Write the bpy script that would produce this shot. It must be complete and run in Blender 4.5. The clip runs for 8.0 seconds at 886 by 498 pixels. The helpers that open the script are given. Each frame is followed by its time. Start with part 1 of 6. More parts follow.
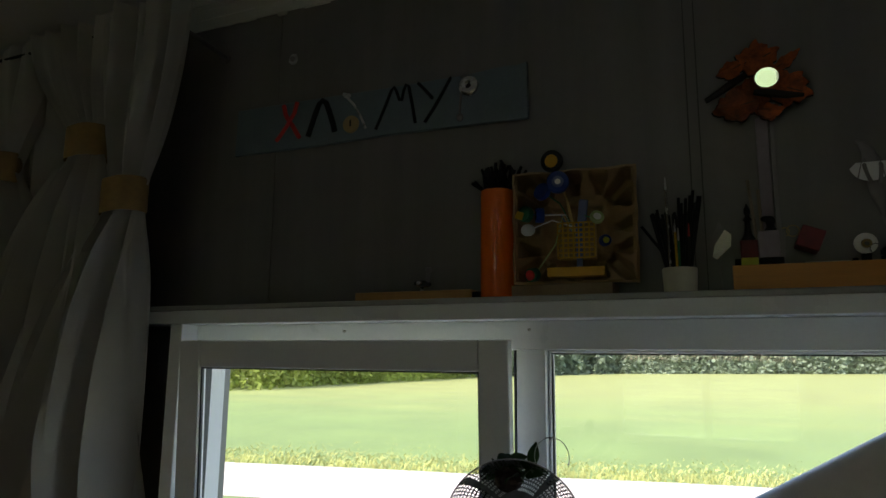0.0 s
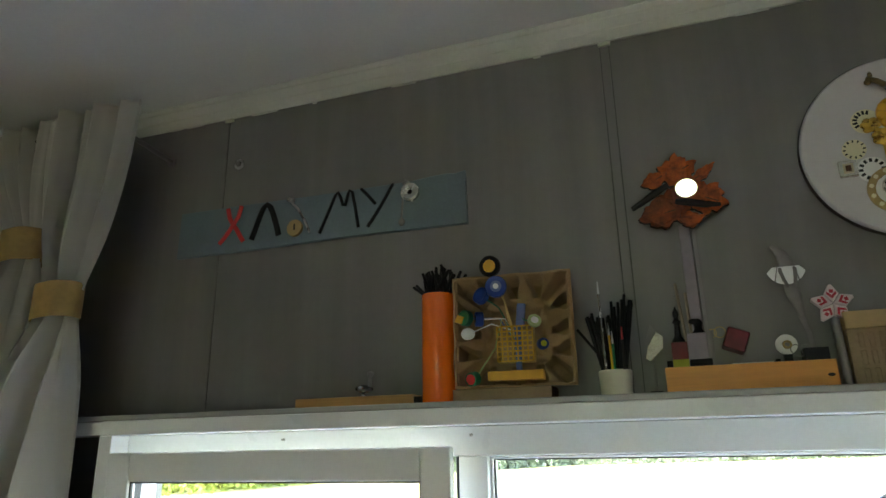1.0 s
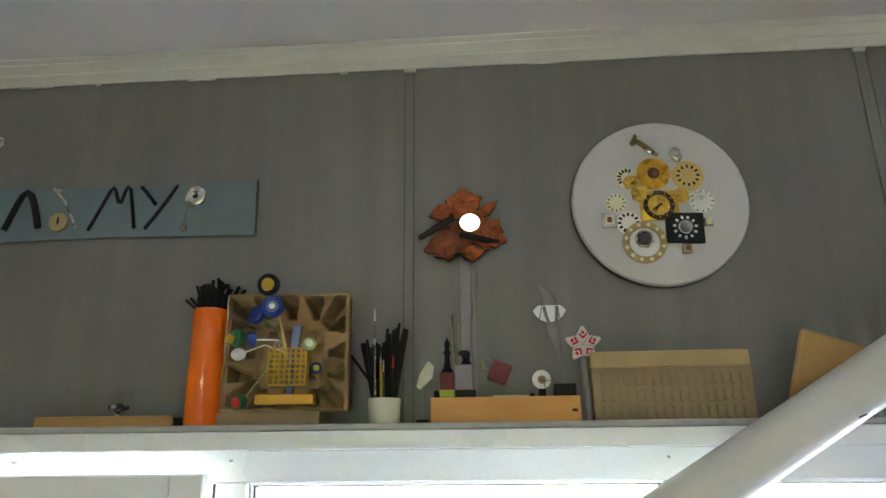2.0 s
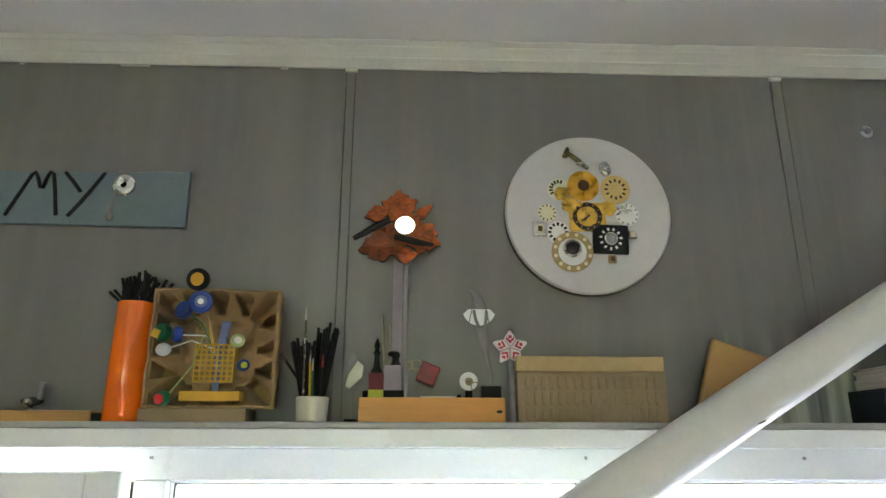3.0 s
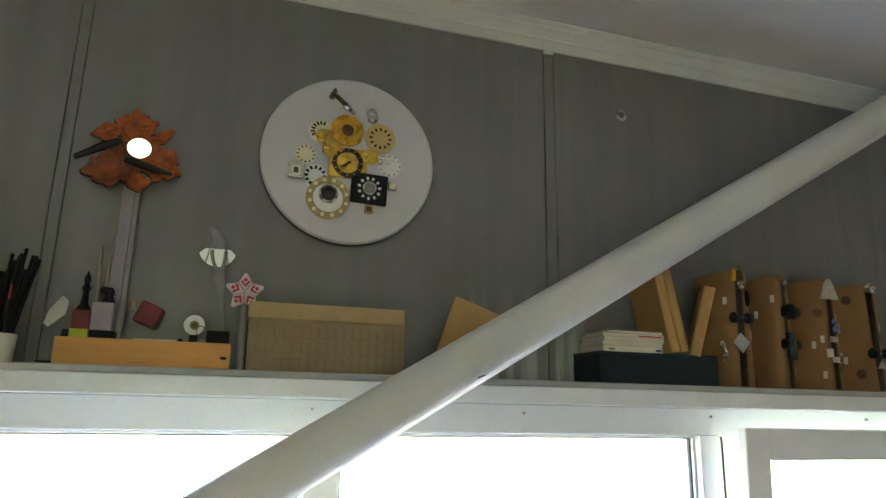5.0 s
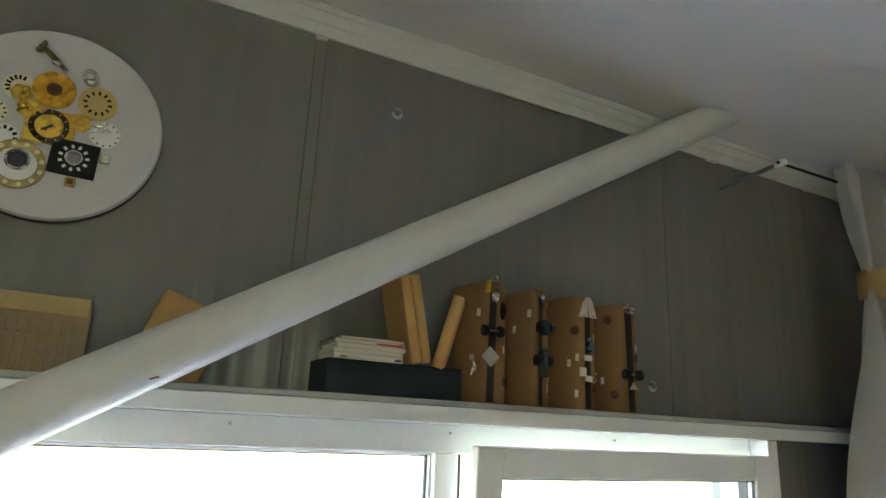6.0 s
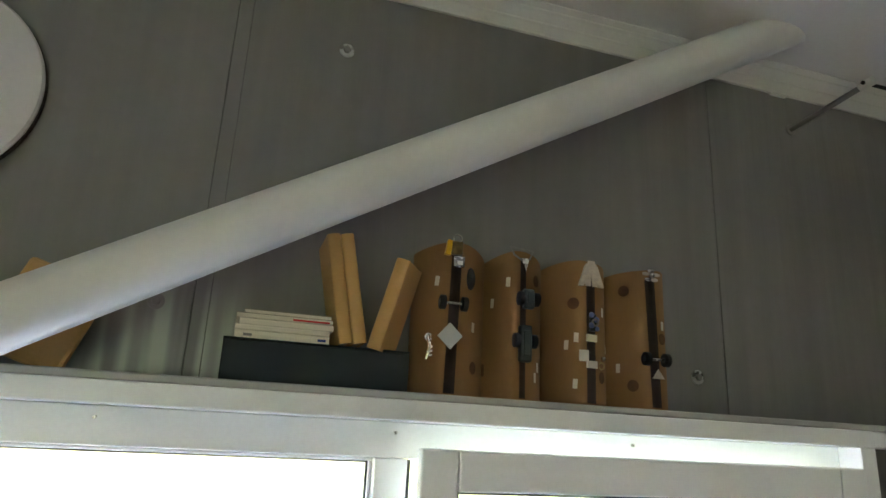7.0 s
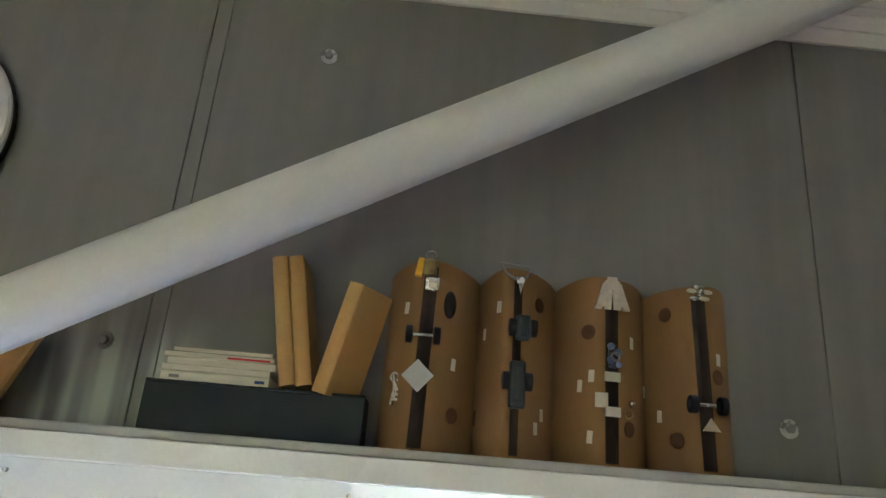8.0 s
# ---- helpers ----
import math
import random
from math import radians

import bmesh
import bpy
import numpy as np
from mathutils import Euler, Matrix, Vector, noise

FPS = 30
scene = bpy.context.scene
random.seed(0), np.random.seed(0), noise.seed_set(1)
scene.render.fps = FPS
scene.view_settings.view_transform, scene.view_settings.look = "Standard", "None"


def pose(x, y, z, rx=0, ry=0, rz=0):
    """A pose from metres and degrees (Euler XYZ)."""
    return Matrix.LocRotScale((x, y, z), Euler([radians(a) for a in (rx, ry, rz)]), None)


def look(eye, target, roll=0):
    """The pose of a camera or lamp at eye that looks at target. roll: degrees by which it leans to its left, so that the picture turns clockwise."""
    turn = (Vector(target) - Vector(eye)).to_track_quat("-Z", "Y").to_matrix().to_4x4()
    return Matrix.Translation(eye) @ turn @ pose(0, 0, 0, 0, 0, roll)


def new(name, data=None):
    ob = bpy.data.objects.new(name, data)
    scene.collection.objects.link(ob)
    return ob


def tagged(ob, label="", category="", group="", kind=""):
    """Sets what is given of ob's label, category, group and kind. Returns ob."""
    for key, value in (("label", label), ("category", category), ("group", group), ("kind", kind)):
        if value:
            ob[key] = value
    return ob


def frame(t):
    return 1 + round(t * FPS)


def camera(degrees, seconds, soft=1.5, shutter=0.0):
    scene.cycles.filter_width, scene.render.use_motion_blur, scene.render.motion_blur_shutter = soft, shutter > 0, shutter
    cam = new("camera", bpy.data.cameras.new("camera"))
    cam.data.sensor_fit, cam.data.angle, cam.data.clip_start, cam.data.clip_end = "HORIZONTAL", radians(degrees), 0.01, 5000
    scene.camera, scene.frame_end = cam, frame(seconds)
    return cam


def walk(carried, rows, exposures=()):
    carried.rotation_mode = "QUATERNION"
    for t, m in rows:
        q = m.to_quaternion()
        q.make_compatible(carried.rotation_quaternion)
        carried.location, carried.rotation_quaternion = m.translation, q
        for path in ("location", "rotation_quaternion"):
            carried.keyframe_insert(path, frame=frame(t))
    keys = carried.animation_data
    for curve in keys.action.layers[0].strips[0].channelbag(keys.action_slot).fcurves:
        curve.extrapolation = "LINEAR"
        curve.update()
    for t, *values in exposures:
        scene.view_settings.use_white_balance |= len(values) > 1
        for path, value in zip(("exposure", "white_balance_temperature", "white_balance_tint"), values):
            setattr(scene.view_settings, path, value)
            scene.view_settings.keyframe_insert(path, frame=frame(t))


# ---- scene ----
cam = camera(68.0, 8.0, soft=1.5)
PATH = [
    (0, (0.012, -0.019, 1.587), (-0.775, 1.791, 1.911), 0.5),
    (0.5, (0.013, -0.029, 1.606), (-0.616, 1.808, 2.085), -0.2),
    (0.7, (0.002, -0.041, 1.606), (-0.607, 1.788, 2.138), -0.2),
    (1, (0.039, -0.031, 1.608), (-0.591, 1.774, 2.197), -1.0),
    (1.2, (0.052, -0.025, 1.613), (-0.535, 1.791, 2.210), -1.0),
    (1.5, (0.087, -0.012, 1.620), (-0.378, 1.839, 2.218), -1.0),
    (2, (0.121, -0.010, 1.651), (-0.018, 1.900, 2.228), -0.6),
    (2.2, (0.115, -0.021, 1.653), (0.079, 1.892, 2.235), -0.5),
    (3.3, (0.128, -0.029, 1.655), (0.189, 1.889, 2.221), 0.1),
    (3.5, (0.133, -0.024, 1.646), (0.187, 1.892, 2.220), -0.2),
    (4, (0.159, -0.005, 1.637), (0.366, 1.911, 2.174), 0.5),
    (4.2, (0.165, -0.001, 1.640), (0.520, 1.899, 2.155), 1.3),
    (5.3, (0.341, 0.014, 1.631), (0.972, 1.852, 2.106), 2.5),
    (5.5, (0.405, 0.009, 1.627), (1.097, 1.819, 2.123), 4.3),
    (5.8, (0.489, 0.005, 1.641), (1.282, 1.760, 2.182), 4.2),
    (6, (0.541, 0.009, 1.635), (1.423, 1.722, 2.171), 2.6),
    (6.3, (0.633, 0.052, 1.629), (1.541, 1.762, 2.131), 3.3),
    (6.5, (0.696, 0.084, 1.642), (1.496, 1.842, 2.162), 3.5),
    (6.8, (0.812, 0.132, 1.641), (1.515, 1.928, 2.169), 1.3),
    (7, (0.887, 0.145, 1.627), (1.447, 1.982, 2.185), 2.9),
    (7.2, (0.952, 0.174, 1.629), (1.363, 2.054, 2.175), 4.8),
    (7.5, (1.050, 0.203, 1.639), (1.342, 2.114, 2.150), 3.8),
    (8, (1.164, 0.268, 1.665), (1.234, 2.159, 2.311), 4.6),
]
EXPO = [(0, 1.55, 6520, 16), (0.5, 2.75, 6350, 17), (1.0, 3.92, 6330, 17.5), (1.5, 4.51, 6265, 19.5), (2.0, 4.80, 6250, 20), (3.5, 5.05, 6260, 20.5),
        (4.0, 4.92, 6350, 20), (5.5, 4.26, 6480, 16.5), (6.5, 4.43, 6500, 17.5), (7.5, 4.47, 6500, 19), (8.0, 4.72, 6520, 21)]
walk(cam, [(t, look(eye, target, roll)) for t, eye, target, roll in PATH], EXPO)
SKY, SUN = 0.15, 2.8

# ---------------------------------------------------------------- world and light
world = bpy.data.worlds.new("overcast_sky")
scene.world = world
world.use_nodes = True
wn = world.node_tree
sky = wn.nodes.new("ShaderNodeTexSky")
sky.sky_type = "NISHITA"
sky.sun_disc = False
sky.sun_elevation, sky.sun_rotation = radians(48), radians(200)
sky.air_density, sky.dust_density, sky.ozone_density = 1.0, 1.5, 1.0
wn.links.new(sky.outputs[0], wn.nodes["Background"].inputs[0])
wn.nodes["Background"].inputs[1].default_value = SKY
sun = new("sun", bpy.data.lights.new("sun", "SUN"))
sun.data.energy, sun.data.angle, sun.data.color = SUN, radians(12), (1.0, 0.95, 0.88)
# high light from behind the house: it reaches the field but not the window side
sun.matrix_world = look((0, 0, 0), (0.25, 0.62, -0.75))


# ---------------------------------------------------------------- materials
def mat(name, col, rough=0.5, metal=0.0, var=0.12, scale=8.0, bump=0.15, bscale=90.0,
        stretch=(1, 1, 1), spec=0.5, piece=0.0, rvar=0.12, dist=0.002, coat=0.0, trans=0.0):
    """Noise-varied paint: two scales of tone, fine relief, uneven gloss."""
    m = bpy.data.materials.new(name)
    m.use_nodes = True
    nt = m.node_tree
    N, L = nt.nodes, nt.links
    b = N["Principled BSDF"]
    tc = N.new("ShaderNodeTexCoord")
    mp = N.new("ShaderNodeMapping")
    mp.inputs["Scale"].default_value = stretch
    L.new(tc.outputs["Object"], mp.inputs[0])
    n1 = N.new("ShaderNodeTexNoise")
    n1.inputs["Scale"].default_value, n1.inputs["Detail"].default_value = scale, 5
    n2 = N.new("ShaderNodeTexNoise")
    n2.inputs["Scale"].default_value, n2.inputs["Detail"].default_value = bscale, 3
    L.new(mp.outputs[0], n1.inputs[0])
    L.new(mp.outputs[0], n2.inputs[0])
    add = N.new("ShaderNodeMath")
    add.operation = "MULTIPLY_ADD"
    L.new(n2.outputs[0], add.inputs[0])
    add.inputs[1].default_value = 0.5
    L.new(n1.outputs[0], add.inputs[2])
    rng = N.new("ShaderNodeMapRange")
    rng.inputs[1].default_value, rng.inputs[2].default_value = 0.30, 1.20
    rng.inputs[3].default_value, rng.inputs[4].default_value = 1 - 1.5 * var, 1 + 1.5 * var
    L.new(add.outputs[0], rng.inputs[0])
    val = rng.outputs[0]
    if piece:
        oi = N.new("ShaderNodeObjectInfo")
        pr = N.new("ShaderNodeMapRange")
        pr.inputs[3].default_value, pr.inputs[4].default_value = 1 - piece, 1 + piece
        L.new(oi.outputs["Random"], pr.inputs[0])
        mul = N.new("ShaderNodeMath")
        mul.operation = "MULTIPLY"
        L.new(val, mul.inputs[0])
        L.new(pr.outputs[0], mul.inputs[1])
        val = mul.outputs[0]
    hs = N.new("ShaderNodeHueSaturation")
    hs.inputs["Color"].default_value = (*col, 1)
    L.new(val, hs.inputs["Value"])
    L.new(hs.outputs[0], b.inputs["Base Color"])
    rr = N.new("ShaderNodeMapRange")
    rr.inputs[1].default_value, rr.inputs[2].default_value = 0.1, 0.9
    rr.inputs[3].default_value, rr.inputs[4].default_value = max(0.02, rough - rvar), min(1, rough + rvar)
    L.new(n1.outputs[0], rr.inputs[0])
    L.new(rr.outputs[0], b.inputs["Roughness"])
    b.inputs["Metallic"].default_value = metal
    b.inputs["Specular IOR Level"].default_value = spec
    b.inputs["Coat Weight"].default_value = coat
    b.inputs["Transmission Weight"].default_value = trans
    if bump:
        bp = N.new("ShaderNodeBump")
        bp.inputs["Strength"].default_value, bp.inputs["Distance"].default_value = bump, dist
        L.new(n2.outputs[0], bp.inputs["Height"])
        L.new(bp.outputs[0], b.inputs["Normal"])
    return m


def wall_paint(name, col, stripes=None):
    """Grey factory-painted sheet metal: slightly glossy, faint vertical rolling waves, pale upright streaks and scuffs.
    """
    m = mat(name, col, rough=0.33, var=0.07, scale=3.0, bump=0.0, bscale=40, spec=0.45, rvar=0.04)
    nt = m.node_tree
    N, L = nt.nodes, nt.links
    b = N["Principled BSDF"]
    tc = N.new("ShaderNodeTexCoord")
    mp = N.new("ShaderNodeMapping")
    mp.inputs["Scale"].default_value = (1, 1, 0.06)
    L.new(tc.outputs["Object"], mp.inputs[0])
    st = N.new("ShaderNodeTexNoise")
    st.inputs["Scale"].default_value, st.inputs["Detail"].default_value = 26, 4
    L.new(mp.outputs[0], st.inputs[0])
    mr = N.new("ShaderNodeMapRange")
    mr.inputs[1].default_value, mr.inputs[2].default_value = 0.35, 0.75
    mr.inputs[3].default_value, mr.inputs[4].default_value = 0.92, 1.06
    L.new(st.outputs[0], mr.inputs[0])
    mul = N.new("ShaderNodeMath")
    mul.operation = "MULTIPLY"
    hs = next(n for n in N if n.type == "HUE_SAT")
    old = hs.inputs["Value"].links[0].from_socket
    L.new(old, mul.inputs[0])
    L.new(mr.outputs[0], mul.inputs[1])
    L.new(mul.outputs[0], hs.inputs["Value"])
    if stripes:
        # pale upright stripes between two x limits, fading out towards the top
        sx = N.new("ShaderNodeSeparateXYZ")
        L.new(tc.outputs["Object"], sx.inputs[0])
        terms = []
        for axis, lo, hi in (("X", stripes[0], stripes[0] + 0.07), ("X", stripes[1], stripes[1] - 0.05), ("Z", stripes[2], stripes[2] - 0.16)):
            q = N.new("ShaderNodeMapRange")
            q.interpolation_type = "SMOOTHSTEP"
            q.inputs[1].default_value, q.inputs[2].default_value = lo, hi
            L.new(sx.outputs[axis], q.inputs[0])
            terms.append(q.outputs[0])
        stripe_noise = N.new("ShaderNodeTexNoise")
        stripe_noise.inputs["Scale"].default_value, stripe_noise.inputs["Detail"].default_value = 30, 2
        L.new(mp.outputs[0], stripe_noise.inputs[0])
        rm = N.new("ShaderNodeMapRange")
        rm.inputs[1].default_value, rm.inputs[2].default_value = 0.40, 0.60
        L.new(stripe_noise.outputs[0], rm.inputs[0])
        terms.append(rm.outputs[0])
        val = terms[0]
        for q in terms[1:]:
            mu = N.new("ShaderNodeMath")
            mu.operation = "MULTIPLY"
            L.new(val, mu.inputs[0])
            L.new(q, mu.inputs[1])
            val = mu.outputs[0]
        mix = N.new("ShaderNodeMix")
        mix.data_type = "RGBA"
        L.new(val, mix.inputs["Factor"])
        L.new(hs.outputs[0], mix.inputs[6])
        mix.inputs[7].default_value = (0.46, 0.49, 0.41, 1)
        L.new(mix.outputs[2], b.inputs["Base Color"])
    bp = N.new("ShaderNodeBump")
    bp.inputs["Strength"].default_value, bp.inputs["Distance"].default_value = 0.5, 0.004
    L.new(st.outputs[0], bp.inputs["Height"])
    L.new(bp.outputs[0], b.inputs["Normal"])
    return m


def glass_mat(name, tint=(1, 1, 1)):
    m = bpy.data.materials.new(name)
    m.use_nodes = True
    N, L = m.node_tree.nodes, m.node_tree.links
    N.remove(N["Principled BSDF"])
    tr, gl, mx, fr = (N.new("ShaderNodeBsdfTransparent"), N.new("ShaderNodeBsdfGlossy"),
                      N.new("ShaderNodeMixShader"), N.new("ShaderNodeLayerWeight"))
    tr.inputs[0].default_value = (*tint, 1)
    gl.inputs["Roughness"].default_value = 0.02
    fr.inputs[0].default_value = 0.5
    pw, ma = N.new("ShaderNodeMath"), N.new("ShaderNodeMath")
    pw.operation, ma.operation = "POWER", "MULTIPLY_ADD"
    pw.inputs[1].default_value, ma.inputs[1].default_value, ma.inputs[2].default_value = 4.0, 0.8, 0.03
    L.new(fr.outputs["Facing"], pw.inputs[0])
    L.new(pw.outputs[0], ma.inputs[0])
    L.new(ma.outputs[0], mx.inputs[0])
    L.new(tr.outputs[0], mx.inputs[1])
    L.new(gl.outputs[0], mx.inputs[2])
    L.new(mx.outputs[0], N["Material Output"].inputs[0])
    return m


M_WALL = wall_paint("grey_sheet_paint", (0.206, 0.200, 0.188))
M_WALLD = wall_paint("grey_sheet_paint_with_pale_stripes", (0.206, 0.200, 0.188), (0.60, 0.915, 1.885))
M_JOINT = mat("panel_joint", (0.09, 0.088, 0.08), 0.8)
M_CEIL = mat("ceiling_white", (0.84, 0.83, 0.79), 0.55, var=0.05, scale=1.6, bump=0.06, bscale=160)
M_TRIM = mat("trim_white", (0.72, 0.71, 0.66), 0.5, var=0.08, scale=9, bump=0.2, bscale=120)
M_PUTTY = mat("putty", (0.7, 0.69, 0.63), 0.8, var=0.1, scale=60, bump=0.6)
M_PVC = mat("white_pvc", (0.85, 0.855, 0.85), 0.32, var=0.05, scale=5, bump=0.04, bscale=200)
M_SHELF = mat("shelf_edge_grey", (0.42, 0.42, 0.4), 0.45, var=0.1, scale=14, bump=0.1)
M_SEAL = mat("rubber_seal", (0.05, 0.05, 0.05), 0.6)
M_DULL = mat("dull_steel", (0.20, 0.20, 0.20), 0.3, metal=0.9, var=0.3, scale=30)
M_STEEL = mat("steel", (0.55, 0.55, 0.55), 0.28, metal=1.0, var=0.15, scale=40)
M_POLE = mat("pole_white_paint", (0.66, 0.65, 0.6), 0.36, var=0.07, scale=7, bump=0.12, bscale=70)
M_ROOM = mat("room_wall_light", (0.62, 0.61, 0.57), 0.8, var=0.06, scale=2)
M_FLOOR = mat("floor_boards", (0.40, 0.31, 0.22), 0.5, var=0.2, scale=3, stretch=(1, 8, 1))
M_GLASS = glass_mat("window_glass")
M_CURT = mat("curtain_linen", (0.87, 0.85, 0.79), 0.9, var=0.06, scale=12, bump=0.5, bscale=500, dist=0.0006)
nt_ = M_CURT.node_tree
tl_, mx_ = nt_.nodes.new("ShaderNodeBsdfTranslucent"), nt_.nodes.new("ShaderNodeMixShader")
tl_.inputs[0].default_value = (0.74, 0.71, 0.64, 1)
mx_.inputs[0].default_value = 0.42
nt_.links.new(nt_.nodes["Principled BSDF"].outputs[0], mx_.inputs[1])
nt_.links.new(tl_.outputs[0], mx_.inputs[2])
nt_.links.new(mx_.outputs[0], nt_.nodes["Material Output"].inputs[0])
M_GOLDBAND = mat("gold_ribbon", (0.36, 0.23, 0.08), 0.5, var=0.2, scale=40)
M_ORANGE = mat("orange_gloss", (0.95, 0.17, 0.004), 0.22, var=0.04, scale=6, bump=0.02, coat=0.4)
M_BLACK = mat("black_plastic", (0.010, 0.010, 0.011), 0.6, var=0.3, scale=60, spec=0.25)
M_PULP = mat("moulded_pulp", (0.37, 0.245, 0.122), 0.95, var=0.16, scale=40, bump=0.6, bscale=350, dist=0.001)
M_CARD = mat("cardboard", (0.255, 0.140, 0.056), 0.85, var=0.10, scale=14, bump=0.2, bscale=260, stretch=(1, 1, 0.25), dist=0.0008)
M_CARDB = mat("cardboard_dull", (0.32, 0.235, 0.14), 0.85, var=0.12, scale=22, bump=0.3, bscale=200)
M_BEIGE = mat("beige_board", (0.46, 0.33, 0.16), 0.8, var=0.1, scale=18, bump=0.2)
M_WOOD = mat("pine_strip", (0.50, 0.27, 0.09), 0.5, var=0.2, scale=6, bump=0.2, bscale=60, stretch=(0.3, 4, 6))
M_OWOOD = mat("orange_pine", (0.66, 0.29, 0.055), 0.42, var=0.14, scale=8, bump=0.12, bscale=60, stretch=(0.4, 4, 6))
M_CREAM = mat("cream_ceramic", (0.68, 0.65, 0.52), 0.35, var=0.06, scale=30)
M_SIGN = mat("blue_grey_board", (0.16, 0.21, 0.235), 0.6, var=0.12, scale=16, bump=0.25, bscale=150)
M_RED = mat("red_plastic", (0.62, 0.03, 0.03), 0.4, var=0.1, scale=50)
M_WHITE = mat("white_enamel", (0.80, 0.79, 0.77), 0.4, var=0.04, scale=10, bump=0.05)
M_DISC = mat("disc_white_paint", (0.60, 0.572, 0.578), 0.55, var=0.05, scale=6, bump=0.1, bscale=120)
M_GOLD = mat("gold_metal", (0.66, 0.41, 0.07), 0.3, metal=0.85, var=0.2, scale=60)
M_AMBER = mat("amber_dial", (0.66, 0.34, 0.015), 0.3, var=0.18, scale=60, metal=0.2)
M_DKGOLD = mat("tarnished_gilt", (0.16, 0.115, 0.045), 0.35, metal=0.6, var=0.35, scale=90)
M_BRASS = mat("old_brass", (0.42, 0.31, 0.14), 0.4, metal=0.8, var=0.25, scale=70)
M_IVORY = mat("ivory_dial", (0.76, 0.70, 0.47), 0.5, var=0.06, scale=60)
M_YDIAL = mat("yellowed_dial", (0.62, 0.44, 0.16), 0.5, var=0.1, scale=50)
M_SILVER = mat("silver_case", (0.62, 0.6, 0.57), 0.25, metal=0.9, var=0.15, scale=80)
M_DKGLASS = mat("dark_lens", (0.03, 0.025, 0.025), 0.12, var=0.2, scale=50)
M_LEAF = mat("rust_leaf", (0.22, 0.052, 0.011), 0.6, var=0.75, scale=45, bump=0.5, bscale=160)
M_LEAF2 = mat("orange_leaf", (0.37, 0.082, 0.012), 0.6, var=0.75, scale=50, bump=0.5, bscale=160)
M_BARK = mat("dark_twig", (0.022, 0.018, 0.014), 0.7, var=0.3, scale=60)
M_WORNMIR = mat("pale_glass_tile", (0.86, 0.86, 0.87), 0.14, var=0.04, scale=60)
M_MIRROR = mat("mirror_glass", (0.92, 0.92, 0.92), 0.03, metal=1.0, var=0.01, bump=0.0, rvar=0.01)
M_GREYMET = mat("grey_strip", (0.25, 0.235, 0.23), 0.45, metal=0.4, var=0.15, scale=30)
M_STICK = mat("light_stick", (0.33, 0.27, 0.2), 0.6, var=0.2, scale=40)
M_PINKWHITE = mat("star_tile", (0.70, 0.58, 0.58), 0.5, var=0.06, scale=60)
M_CRIMSON = mat("crimson_print", (0.42, 0.01, 0.03), 0.5, var=0.1, scale=60)
M_MAROON = mat("maroon_cube", (0.16, 0.012, 0.02), 0.45, var=0.25, scale=60)
M_LILAC = mat("lilac_block", (0.30, 0.255, 0.29), 0.6, var=0.12, scale=60)
M_LIME = mat("lime_block", (0.45, 0.48, 0.03), 0.5, var=0.1, scale=60)
M_YEL = mat("yellow_plastic", (0.60, 0.34, 0.01), 0.4, var=0.06, scale=60)
M_YBAR = mat("ochre_bar", (0.68, 0.36, 0.02), 0.5, var=0.08, scale=40)
M_BLUE = mat("blue_plastic", (0.010, 0.042, 0.24), 0.35, var=0.1, scale=60)
M_LBLUE = mat("pale_blue_plastic", (0.13, 0.17, 0.34), 0.45, var=0.1, scale=60)
M_GREEN = mat("green_plastic", (0.015, 0.17, 0.07), 0.4, var=0.1, scale=60)
M_PGREEN = mat("pale_green_plastic", (0.42, 0.52, 0.22), 0.4, var=0.1, scale=60)
M_NAVY = mat("navy_cloth_box", (0.011, 0.021, 0.025), 0.75, var=0.2, scale=30, bump=0.4, bscale=400, dist=0.0006)
M_PAPER = mat("magazine_paper", (0.78, 0.71, 0.60), 0.7, var=0.12, scale=10, stretch=(1, 1, 30), bump=0.3, bscale=40)
M_COVER = mat("magazine_cover", (0.30, 0.26, 0.17), 0.4, var=0.3, scale=30)
M_BOOK = mat("tan_book_cover", (0.52, 0.30, 0.105), 0.65, var=0.08, scale=20, bump=0.2, bscale=240)
M_BOOKP = mat("book_pages", (0.62, 0.52, 0.36), 0.8, var=0.12, scale=8, stretch=(60, 1, 1))
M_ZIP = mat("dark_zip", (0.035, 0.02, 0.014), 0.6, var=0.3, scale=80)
M_STAMP = mat("brown_stamp", (0.115, 0.052, 0.02), 0.8, var=0.3, scale=60)
M_LABEL = mat("paper_label", (0.66, 0.60, 0.50), 0.7, var=0.08, scale=60)
M_TOY = mat("blue_grey_toy", (0.030, 0.043, 0.047), 0.4, var=0.2, scale=60)
M_TYRE = mat("toy_tyre", (0.015, 0.015, 0.018), 0.6, var=0.2, scale=60)
M_LACE = mat("lace_white", (0.55, 0.47, 0.38), 0.9, var=0.2, scale=120, bump=0.6)
M_GRASS = mat("meadow", (0.25, 0.275, 0.085), 0.95, var=0.16, scale=0.25, bump=0.3, bscale=3, dist=0.05)


